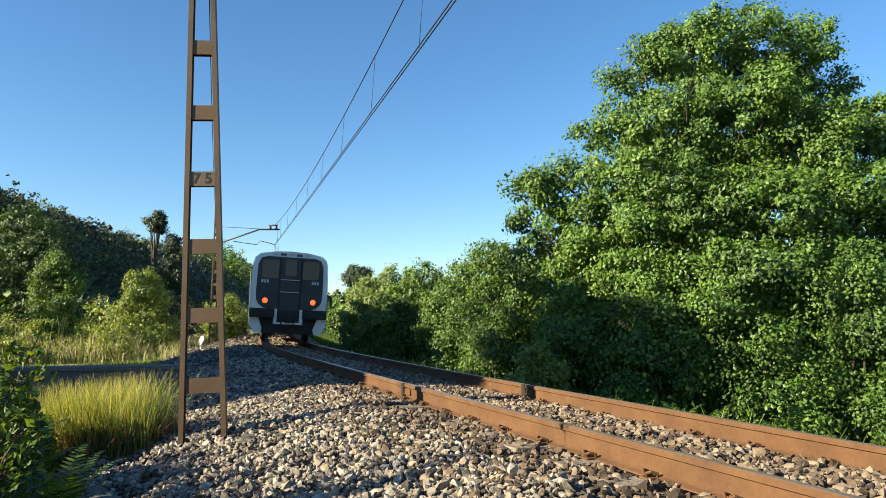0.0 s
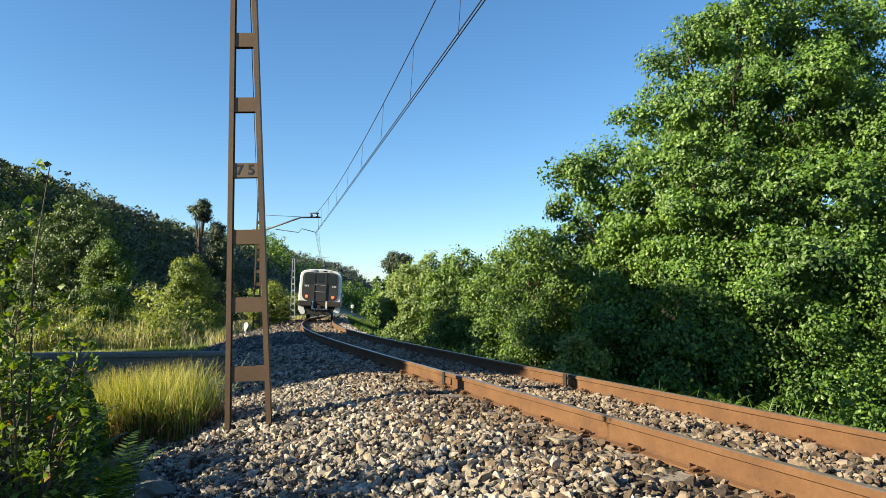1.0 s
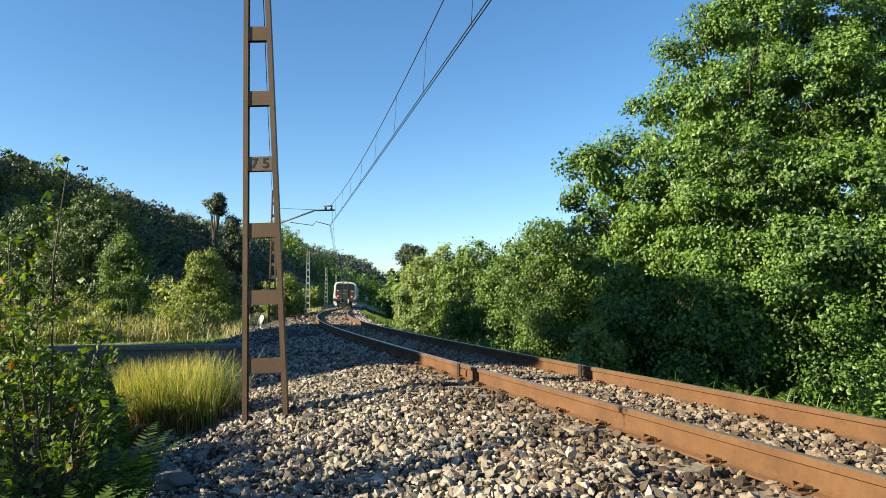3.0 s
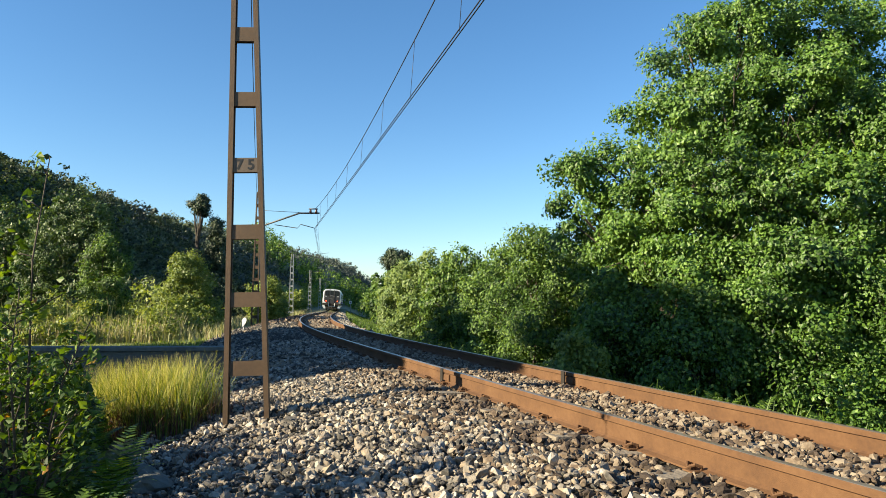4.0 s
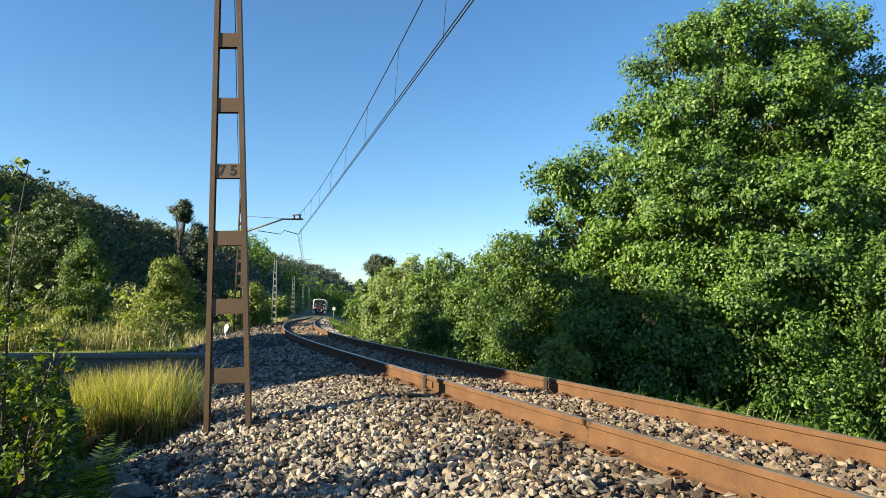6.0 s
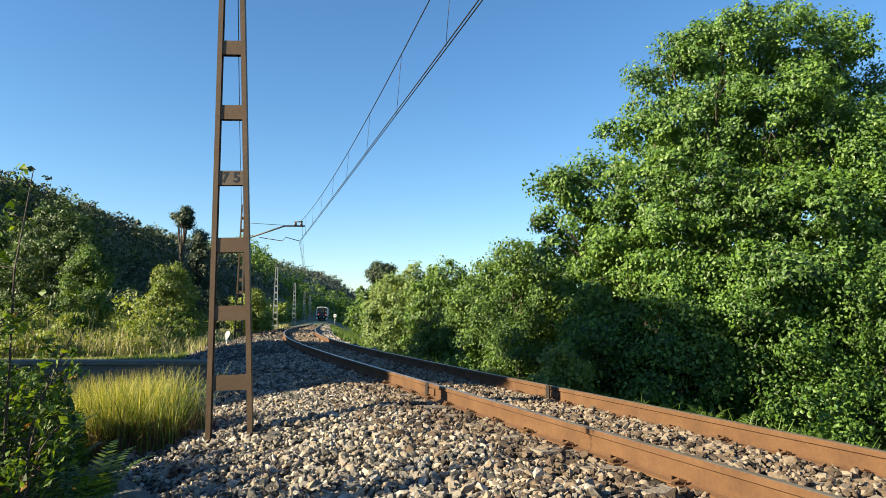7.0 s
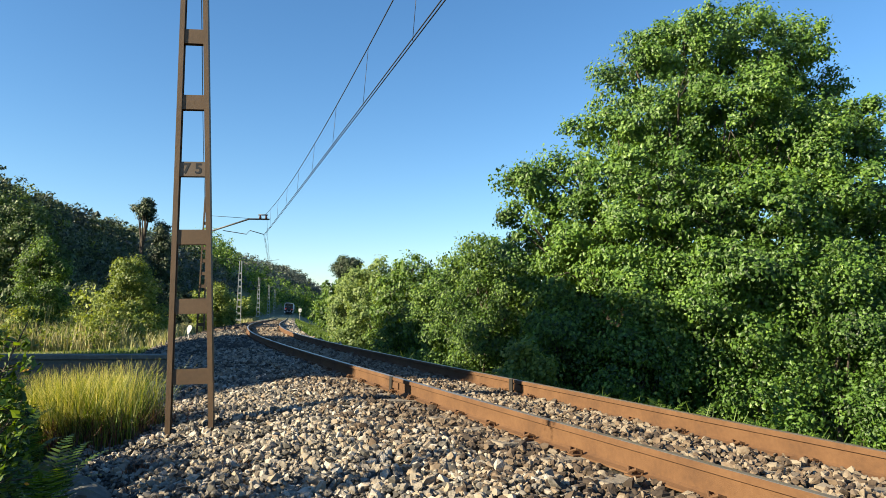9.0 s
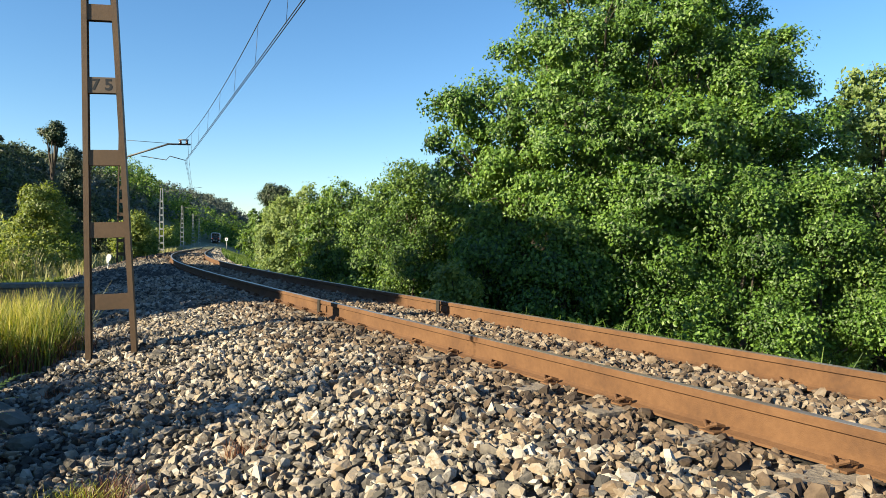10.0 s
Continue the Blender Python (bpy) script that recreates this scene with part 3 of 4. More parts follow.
def leaf_mesh(name, centres, out, size, material, rng, droop=0.3, narrow=0.55, jitter=0.62, far=False):
    """One folded diamond leaf at each centre, turned roughly towards out."""
    n = len(centres)
    nor = out * 0.7 + jitter * rng.normal(size=(n, 3)) + np.array([0, 0, 0.25]) + 0.4 * np.array(to_sun)
    nor /= np.linalg.norm(nor, axis=1, keepdims=True)
    ax = np.cross(nor, rand_dirs(rng, n))
    ax /= np.linalg.norm(ax, axis=1, keepdims=True) + 1e-9
    ax[:, 2] -= droop
    sd = np.cross(nor, ax)
    sd /= np.linalg.norm(sd, axis=1, keepdims=True) + 1e-9
    s = (size * rng.uniform(0.6, 1.35, n))[:, None]
    if far:
        # far leaves are single blunt triangles
        v = np.stack([centres - ax * s * 0.55, centres + ax * s * 0.35 + sd * s * narrow * 0.55, centres + ax * s * 0.35 - sd * s * narrow * 0.55], 1)
        return mesh_from(name, v.reshape(-1, 3), np.arange(n * 3).reshape(-1, 3), material)
    v = np.empty((n, 4, 3))
    v[:, 0] = centres - ax * s * 0.5
    v[:, 1] = centres + sd * s * narrow * 0.5 - nor * s * 0.1
    v[:, 2] = centres + ax * s * 0.5
    v[:, 3] = centres - sd * s * narrow * 0.5 - nor * s * 0.1
    b = np.arange(n)[:, None] * 4
    faces = np.concatenate([b + np.array([0, 1, 2]), b + np.array([0, 2, 3])], 1).reshape(-1, 3)
    return mesh_from(name, v.reshape(-1, 3), faces, material)


def crown_points(rng, lobes, n, per=36, spread=0.16, fill=0.18):
    """Leaf places in clumps near the skins of overlapping lobes (x, y, z, radius, squash)."""
    L = np.array(lobes, float)
    w = L[:, 3] ** 2
    m = max(8, n // per)
    pick = rng.choice(len(L), size=m * 3, p=w / w.sum())
    d = rand_dirs(rng, m * 3)
    r = np.where(rng.random(m * 3) < fill, rng.uniform(0.35, 0.8, m * 3), rng.uniform(0.74, 1.05, m * 3))
    c = L[pick, :3] + d * (L[pick, 3] * r)[:, None] * np.stack([np.ones(m * 3), np.ones(m * 3), L[pick, 4]], 1)
    # drop clumps that lie deep inside another lobe
    q = (c[:, None, :] - L[None, :, :3]) / (L[None, :, 3:4] * np.stack([np.ones(len(L)), np.ones(len(L)), L[:, 4]], 1)[None])
    deep = (np.linalg.norm(q, axis=2) < 0.72).sum(1) > 0
    keep = np.where(~deep | (rng.random(m * 3) < 0.1))[0][:m]
    c, d = c[keep], d[keep]
    k = len(c)
    idx = rng.integers(0, k, n)
    big = spread * rng.uniform(0.6, 1.5, k)
    p = c[idx] + np.clip(rng.normal(size=(n, 3)), -1.7, 1.7) * big[idx][:, None] * np.array([1, 1, 0.7])
    o = p - c[idx]
    o = d[idx] * 0.7 + 0.6 * o / (np.linalg.norm(o, axis=1, keepdims=True) + 1e-6)
    return p, o


def limbs(rng, base, top, lobes, r0):
    """Trunk and limbs as tapered tubes, joined."""
    verts, faces = [], []
    def add(pts, rad, sides=8):
        v, f = tube_data(pts, rad, sides)
        n = len(verts)
        verts.extend(v)
        faces.extend([tuple(q + n for q in g) for g in f])
    b, t = Vector(base), Vector(top)
    trunk = [b.lerp(t, k / 6) + Vector((rng.normal() * 0.06, rng.normal() * 0.06, 0)) * (k > 0) for k in range(7)]
    add(trunk, [r0 * (1.25 if k == 0 else 1 - 0.13 * k) for k in range(7)], 10)
    for x, y, z, r, *_ in lobes:
        k = min(5, max(1, int(rng.uniform(0.5, 0.85) * 6 * z / t.z)))
        s = trunk[k]
        e = Vector((x, y, z))
        mid = s.lerp(e, 0.55) + Vector((0, 0, -0.12 * (e - s).length))
        add([s, s.lerp(mid, 0.5), mid, mid.lerp(e, 0.6), e], [r0 * 0.45, r0 * 0.36, r0 * 0.28, r0 * 0.18, r0 * 0.07], 6)
        for _ in range(3):
            d = rand_dirs(rng, 1)[0]
            add([mid.lerp(e, 0.5), e + Vector(d * r * 0.5), e + Vector(d * r * 0.9)], [r0 * 0.12, r0 * 0.07, r0 * 0.02], 5)
    return verts, faces


def tree(name, label, x, y, height, radius, n, size, material, seed, base_z=None, lobes=9, low=0.25, squash=0.85, category="tree", per=36, spread=0.16, group="", lean=(0, 0), top_narrow=0.55, own=None, fill=0.25, bumps=0, jitter=0.45):
    """A tree with trunk, limbs and a crown of clumped leaves; low: where the crown begins, of the height."""
    rng = np.random.default_rng(seed)
    z0 = ground_z(x, y) if base_z is None else base_z
    t = thing(name, label, category, Matrix.Translation((x, y, z0)), group)
    L = []
    for k in range(lobes):
        f = (k + 0.5) / lobes
        h = low + (0.92 - low) * f
        ring = radius * (1 - (1 - top_narrow) * f ** 1.5) * rng.uniform(0.35, 0.75) * (1 - 0.75 * (f > 0.9))
        a = k * 2.4 + rng.uniform(-0.5, 0.5)
        r = radius * rng.uniform(0.42, 0.6) * (1 - 0.35 * f)
        L.append((lean[0] * f + ring * math.cos(a), lean[1] * f + ring * math.sin(a), height * h - r * 0.1, r, squash))
    if own:
        L = [(a - x, b - y, c - z0, r, squash) for a, b, c, r in own]
    trunk_lobes = L
    if bumps:
        # smaller leafy boughs that stand out of each lobe
        extra = []
        for a, b, c, r, q in L:
            for d in rand_dirs(rng, bumps):
                if d[2] > -0.6:
                    k = rng.uniform(0.26, 0.42)
                    extra.append((a + d[0] * r * 0.8, b + d[1] * r * 0.8, c + d[2] * r * 0.8 * q, r * k, 0.8))
        L = [(a, b, c, r * 0.72, q) for a, b, c, r, q in L] + extra
    v, f = limbs(rng, (0, 0, -0.3), (lean[0], lean[1], height * 0.7), trunk_lobes, max(0.03, height * 0.022))
    put("trunk", mesh_from("trunk", v, f, M_BARK, True), t)
    p, o = crown_points(rng, L, n, per, spread, fill)
    put("crown", leaf_mesh("crown", p, o, size, material, rng, narrow=0.75, jitter=jitter, far=y > 26 or x < -15), t)
    return t


def blades(name, places, height, width, material, rng, bend=0.35, seg=3):
    """Grass blades: tapering, bending strips."""
    n = len(places)
    a = rng.uniform(0, 2 * np.pi, n)
    h = height * rng.uniform(0.55, 1.15, n)
    dirv = np.stack([np.cos(a), np.sin(a), np.zeros(n)], 1)
    sd = np.stack([-np.sin(a + 0.6), np.cos(a + 0.6), np.zeros(n)], 1)
    k = seg + 1
    v = np.empty((n, k, 2, 3))
    b = bend * rng.uniform(0.2, 1.3, n)
    for i in range(k):
        f = i / seg
        c = places + dirv * (b * h * f ** 2)[:, None] + np.array([0, 0, 1.0]) * (h * f * (1 - 0.2 * b * f))[:, None]
        wd = (width * (1 - f * 0.85) * 0.5 * rng.uniform(0.9, 1.1, n))[:, None]
        v[:, i, 0], v[:, i, 1] = c - sd * wd, c + sd * wd
    base = np.arange(n)[:, None, None] * (2 * k)
    q = np.array([[2 * i, 2 * i + 1, 2 * i + 3, 2 * i + 2] for i in range(seg)])[None]
    return mesh_from(name, v.reshape(-1, 3), (base + q).reshape(-1, 4), material)


# ---- setting and track ----
build_ground()
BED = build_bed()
build_rail(-0.87, 0.0, 10.05, "rusty orange-brown running rail beside the ballast shoulder")
build_rail(0.87, -0.05, 9.75, "rusty orange-brown running rail beside the trees")
build_sleepers()
build_near_mast()
build_catenary()
CARS = [build_car("white passenger rail car with black end and red tail lamps"), build_car("white passenger rail car coupled ahead on the bend")]

# ---- trees beyond the track ----
OAK = [
    (7.3, 17.0, 7.9, 1.18), (6.2, 16.6, 7.3, 1.08), (8.4, 17.0, 7.6, 1.15), (9.4, 17.3, 7.6, 0.95), (9.9, 17.9, 6.6, 1.1), (9.0, 17.5, 6.6, 1.1), (5.0, 16.4, 6.7, 0.93), (4.4, 16.2, 5.3, 1.06), (3.0, 16.0, 4.0, 0.9),
    (2.1, 16.0, 3.9, 0.58), (2.3, 16.2, 3.1, 0.68), (5.4, 15.4, 5.4, 1.34), (6.7, 15.3, 5.4, 1.46), (8.0, 15.4, 5.0, 1.18), (9.7, 16.2, 5.3, 1.06),
    (3.6, 15.6, 3.1, 1.09), (4.9, 14.8, 3.4, 1.35), (6.3, 14.7, 3.4, 1.41), (7.9, 14.9, 3.3, 1.3), (9.2, 15.3, 3.6, 1.06), (3.5, 15.4, 2.0, 0.94), (4.6, 14.6, 1.7, 1.14),
    (5.9, 14.3, 1.6, 1.24), (7.2, 14.4, 1.8, 1.19), (8.4, 14.6, 1.8, 1.14), (5.2, 14.2, 0.5, 0.99), (6.4, 14.0, 0.3, 1.1),
    (10.3, 16.2, 4.8, 0.92), (10.8, 16.0, 3.4, 1.11), (10.0, 15.5, 1.9, 1.21), (7.9, 19.0, 5.2, 2.8), (6.1, 18.0, 1.4, 2.35), (2.4, 16.8, 2.1, 0.88)]
tree("oak_tree", "large bushy green oak with a domed crown beside the track", 6.8, 17.0, 10.5, 4.4, 290000, 0.082, M_OAK, 11, base_z=-2.8, per=100, spread=0.14, fill=0.12, bumps=12, jitter=0.42, own=[(a, b, c + (0.2 if c > 6 else 0.0), r * 1.03) for a, b, c, r in OAK])
UNDER = "trees along the embankment"
tree("undergrowth_shrub", "dark leafy shrub in the shade under the oak", 4.4, 18.6, 6.2, 1.9, 26000, 0.11, M_BUSH, 31, base_z=-2.0, lobes=10, low=0.12, category="shrub", group=UNDER)
tree("undergrowth_shrub", "dark leafy shrub in the shade under the oak", 5.9, 13.9, 4.3, 1.6, 28000, 0.07, M_OAK, 32, base_z=-2.0, lobes=10, low=0.12, bumps=6, category="shrub", group=UNDER)
tree("undergrowth_shrub", "sunlit leafy shrub under the oak's skirt", 7.9, 13.2, 4.1, 1.5, 44000, 0.068, M_OAK, 33, base_z=-2.0, lobes=11, low=0.12, bumps=6, category="shrub", group=UNDER)
tree("undergrowth_shrub", "sunlit leafy shrub under the oak's skirt", 9.8, 13.6, 4.6, 1.7, 44000, 0.068, M_OAK, 34, base_z=-2.0, lobes=11, low=0.12, bumps=6, category="shrub", group=UNDER)
tree("undergrowth_shrub", "dark leafy shrub in the shade beside the rails", 2.7, 14.3, 3.7, 1.2, 20000, 0.08, M_BUSH, 43, base_z=-2.0, lobes=10, low=0.1, bumps=5, category="shrub", group=UNDER)
tree("undergrowth_shrub", "dark leafy shrub in the shade beside the rails", 4.1, 13.5, 3.3, 1.2, 20000, 0.08, M_BUSH, 44, base_z=-2.0, lobes=10, low=0.1, bumps=5, category="shrub", group=UNDER)
tree("undergrowth_shrub", "tall tangled shrub beside the oak", 11.6, 13.0, 5.2, 1.9, 34000, 0.075, M_BUSH, 35, base_z=-2.2, lobes=11, low=0.12, bumps=6, category="shrub", group=UNDER)
tree("undergrowth_shrub", "dense shrub filling the hollow behind the oak", 7.8, 20.0, 7.5, 2.8, 17000, 0.2, M_BUSH, 39, base_z=-3.0, lobes=12, low=0.1, category="shrub", group=UNDER)
tree("undergrowth_shrub", "dense shrub filling the hollow behind the oak", 4.0, 22.5, 6.6, 2.4, 10000, 0.2, M_BUSH, 40, base_z=-3.0, lobes=12, low=0.1, category="shrub", group=UNDER)
tree("pale_tree", "pale olive-green tree behind the oak", 14.8, 18.0, 9.3, 3.2, 34000, 0.125, M_WILLOW, 36, base_z=-3.0, lobes=16, low=0.12, bumps=6, group=UNDER)
tree("pale_tree", "pale olive-green tree behind the oak", 13.0, 23.0, 9.0, 3.2, 12000, 0.22, M_WILLOW, 37, base_z=-3.0, lobes=14, low=0.12, group=UNDER)
tree("small_bush", "small bright yellow-green bush behind the rail", 1.75, 12.6, 1.75, 0.62, 6000, 0.08, M_LIGHTLEAF, 38, base_z=-1.3, lobes=8, low=0.2, category="bush", spread=0.1)
tree("shrub_tree", "dense rounded green shrub tree below the embankment", 1.6, 20.5, 6.3, 2.1, 52000, 0.08, M_BUSH, 12, base_z=-2.9, lobes=16, low=0.12, bumps=5, group=UNDER)
tree("shrub_tree", "dense rounded green shrub tree below the embankment", 0.9, 25.0, 6.1, 2.1, 40000, 0.095, M_BUSH, 16, base_z=-2.9, lobes=16, low=0.12, bumps=5, group=UNDER)
tree("shrub_tree", "dense rounded green shrub tree below the embankment", -0.9, 31.0, 6.5, 2.4, 42000, 0.125, M_BUSH, 13, base_z=-2.9, lobes=16, low=0.12, group=UNDER)
tree("willow_tree", "pale grey-green willow beside the bend", -2.9, 41.0, 6.8, 3.0, 40000, 0.155, M_WILLOW, 14, base_z=-2.8, lobes=16, low=0.1, group=UNDER)
tree("willow_tree", "pale grey-green willow beside the bend", -6.2, 58.0, 7.2, 3.0, 30000, 0.2, M_WILLOW, 15, base_z=-2.6, lobes=16, low=0.1, group=UNDER)
tree("willow_tree", "pale grey-green willow beside the bend", -8.2, 76.0, 7.5, 3.4, 24000, 0.26, M_WILLOW, 17, base_z=-2.6, lobes=14, low=0.1, group=UNDER)
tree("shrub_tree", "dense rounded green shrub tree below the embankment", -14.2, 106.0, 8.4, 3.8, 20000, 0.33, M_BUSH, 18, base_z=-2.4, lobes=14, low=0.1, group=UNDER)
tree("umbrella_pine", "dark umbrella pine standing above the distant trees", -19.0, 150.0, 16.4, 3.3, 14000, 0.36, M_DARKLEAF, 19, base_z=-3.0, lobes=10, low=0.72, squash=0.6, spread=0.4, top_narrow=0.9)

# ---- trees on the field's side ----
tree("round_tree", "light green rounded tree at the field's far edge", -17.9, 41.0, 5.0, 1.8, 26000, 0.12, M_LIGHTLEAF, 21, lobes=14, low=0.12, group="trees by the field")
tree("round_tree", "light green rounded tree at the field's far edge", -19.9, 35.0, 5.5, 1.5, 24000, 0.1, M_BUSH, 22, lobes=12, low=0.15, group="trees by the field")
tree("round_tree", "light green rounded tree at the field's far edge", -16.4, 52.0, 3.4, 1.7, 16000, 0.14, M_LIGHTLEAF, 24, lobes=12, low=0.1, group="trees by the field")
tree("dark_tree", "tall dark evergreen tree at the foot of the hill", -26.5, 43.0, 9.2, 3.7, 60000, 0.14, M_DEEP, 23, lobes=16, low=0.1, group="trees by the field")
tree("dark_tree", "dark tree at the foot of the hill", -33.0, 46.0, 8.2, 4.0, 44000, 0.16, M_DEEP, 25, lobes=14, low=0.1, group="trees by the field")
tree("dark_tree", "dark tree at the foot of the hill", -24.5, 60.0, 4.4, 2.6, 26000, 0.18, M_HILL, 26, lobes=14, low=0.1, group="trees by the field")
# this one stands out of view and is added to shade the weeds
tree("dark_tree", "dark unseen leafy tree, added to shade the side of the field", -31.0, 27.5, 8.4, 3.6, 16000, 0.25, M_DEEP, 75, lobes=14, low=0.08, group="trees by the field")
tree("dark_tree", "dark tree beside the masts", -28.0, 74.0, 4.6, 2.4, 22000, 0.2, M_HILL, 27, lobes=12, low=0.1, group="trees by the field")
tree("tall_pine", "tall pine with a bare leaning trunk on the hill", -51.0, 118.0, 18.2, 1.9, 7000, 0.28, M_DARKLEAF, 28, lobes=8, low=0.76, squash=0.5, spread=0.35, lean=(1.4, 0), top_narrow=0.8)
tree("conifer", "dark pointed conifer beside the tall pine", -47.4, 119.0, 15.5, 2.6, 16000, 0.3, M_DARKLEAF, 29, lobes=12, low=0.1, spread=0.4, top_narrow=0.1)
# unseen trees, added beside the viewer to shade the near bend and ballast
for k, (x, y, h) in enumerate(((-19.5, -6.0, 8.8), (-19.6, -3.0, 9.0), (-19.8, -0.3, 8.6), (-20.2, 1.5, 7.4))):
    tree("shade_tree", "low unseen leafy tree, added to shade the foot of the ballast", x, y, h, 1.9, 6000, 0.5, M_BUSH, 70 + k, lobes=16, low=0.08, spread=0.25, top_narrow=0.8, group="trees by the field")
# unseen pine; the crown sits high so only the oak's lower leaves darken
tree("tall_pine", "tall unseen pine, its high crown added to shade the oak's lower side", -19.5, 3.7, 13.4, 1.9, 9000, 0.55, M_DARKLEAF, 59, lobes=16, low=0.8, squash=0.8, spread=0.3, top_narrow=0.95)
for k, (x, y, h) in enumerate(((-19.5, 7.0, 14.0), (-20.0, 9.6, 10.5), (-20.5, 12.6, 9.8), (-20.5, 16.0, 10.4), (-21.0, 19.5, 12.0))):
    tree("shade_tree", "tall unseen leafy tree along the field, added to shade the track", x, y, h, 2.8, 9000, 0.72, M_BUSH, 60 + k, lobes=22, low=0.08, spread=0.3, top_narrow=0.8, group="trees by the field")


def woods(name, label, spots, per_tree, size, material, seed, spread=0.5):
    """Far woods: many leafy crowns on the slope, joined."""
    rng = np.random.default_rng(seed)
    P, O = [], []
    for x, y, z, r, h in spots:
        L = [(x + rng.normal() * r * 0.35, y + rng.normal() * r * 0.35, z + h * f, r * (1.05 - 0.5 * f), 1.1) for f in (0.3, 0.55, 0.8)]
        p, o = crown_points(rng, L, per_tree, 14, spread * r / 2.5, 0.1)
        P.append(p)
        O.append(o)
    ob = put(name, leaf_mesh(name, np.concatenate(P), np.concatenate(O), size * 1.1, material, rng, narrow=0.9, far=True))
    return tagged(ob, label, "woods", kind="stuff")


def scatter(rng, n, x0, x1, y0, y1, r, keep, tall=2.1):
    out = []
    while len(out) < n:
        y = rng.uniform(y0, y1)
        x = float(mid_x(y)) + rng.uniform(x0, x1)
        if keep(x, y):
            k = rng.uniform(0.7, 1.35)
            out.append((x, y, ground_z(x, y), r * k, r * tall * k))
    return out


RNG = np.random.default_rng(5)
near_hill = scatter(RNG, 420, -95, -13, 46, 150, 1.6, lambda x, y: x < -22 - 0.1 * y - 0.25 * max(0, 60 - y), 1.6)
woods("hillside_wood", "mixed green woodland covering the near hillside", near_hill, 420, 0.33, M_HILL, 6)
brambles = scatter(np.random.default_rng(15), 70, -20, -6.5, 26, 48, 0.75, lambda x, y: True)
woods("bramble_patch", "bright green brambles among the field weeds", brambles, 420, 0.11, M_LIGHTLEAF, 16, 0.35)
light = scatter(RNG, 60, -80, -13, 50, 140, 1.5, lambda x, y: x < -22 - 0.1 * y)
woods("sunlit_scrub", "yellow-green scrub among the hillside trees", light, 500, 0.3, M_LIGHTLEAF, 7)
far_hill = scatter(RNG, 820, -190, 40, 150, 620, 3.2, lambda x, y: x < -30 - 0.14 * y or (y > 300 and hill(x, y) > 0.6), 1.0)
woods("distant_wood", "woodland along the distant ridge", far_hill, 140, 0.8, M_HAZE_LEAF, 8)
mid_hill = scatter(np.random.default_rng(19), 950, -125, -20, 85, 270, 2.0, lambda x, y: x < -26 - 0.13 * y, 1.9)
woods("hillside_wood", "blue-green woodland on the upper hillside", mid_hill, 150, 0.5, M_HILL, 20)
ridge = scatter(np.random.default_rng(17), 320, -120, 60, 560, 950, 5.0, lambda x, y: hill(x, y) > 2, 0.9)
woods("distant_wood", "woodland along the farthest ridge", ridge, 150, 1.2, M_HAZE_LEAF, 18)
track_end = scatter(RNG, 70, -45, 40, 255, 330, 4.2, lambda x, y: True)
woods("distant_wood", "trees closing the far end of the line", track_end, 400, 0.65, M_BUSH, 9)
beside = scatter(RNG, 60, -14, -7, 100, 250, 1.6, lambda x, y: True)
woods("lineside_scrub", "low green scrub beside the distant track", beside, 420, 0.3, M_LIGHTLEAF, 10)
valley = scatter(RNG, 130, 13, 60, 40, 240, 3.3, lambda x, y: True)
woods("valley_wood", "green woods in the valley below the line", valley, 160, 0.8, M_BUSH, 11)
row = scatter(RNG, 40, 8.5, 14, 80, 250, 2.6, lambda x, y: True)
woods("lineside_wood", "green trees along the distant embankment", row, 440, 0.42, M_BUSH, 12)
# carried on unseen behind the viewer to cut the skylight on the track
back = scatter(RNG, 60, 11, 34, -20, 40, 2.8, lambda x, y: x > 16)
woods("valley_wood", "green woods in the valley below the line", back, 260, 0.55, M_BUSH, 13)


# ---- field and grasses ----
def strewn(rng, n, x0, x1, y0, y1, keep):
    pts = []
    while len(pts) < n:
        x, y = rng.uniform(x0, x1), rng.uniform(y0, y1)
        if keep(x, y):
            pts.append((x, y, ground_z(x, y) - 0.02))
    return np.array(pts)


def clump_keep(scale, level, seed):
    return lambda x, y: wobble(x, y, scale, seed) > level


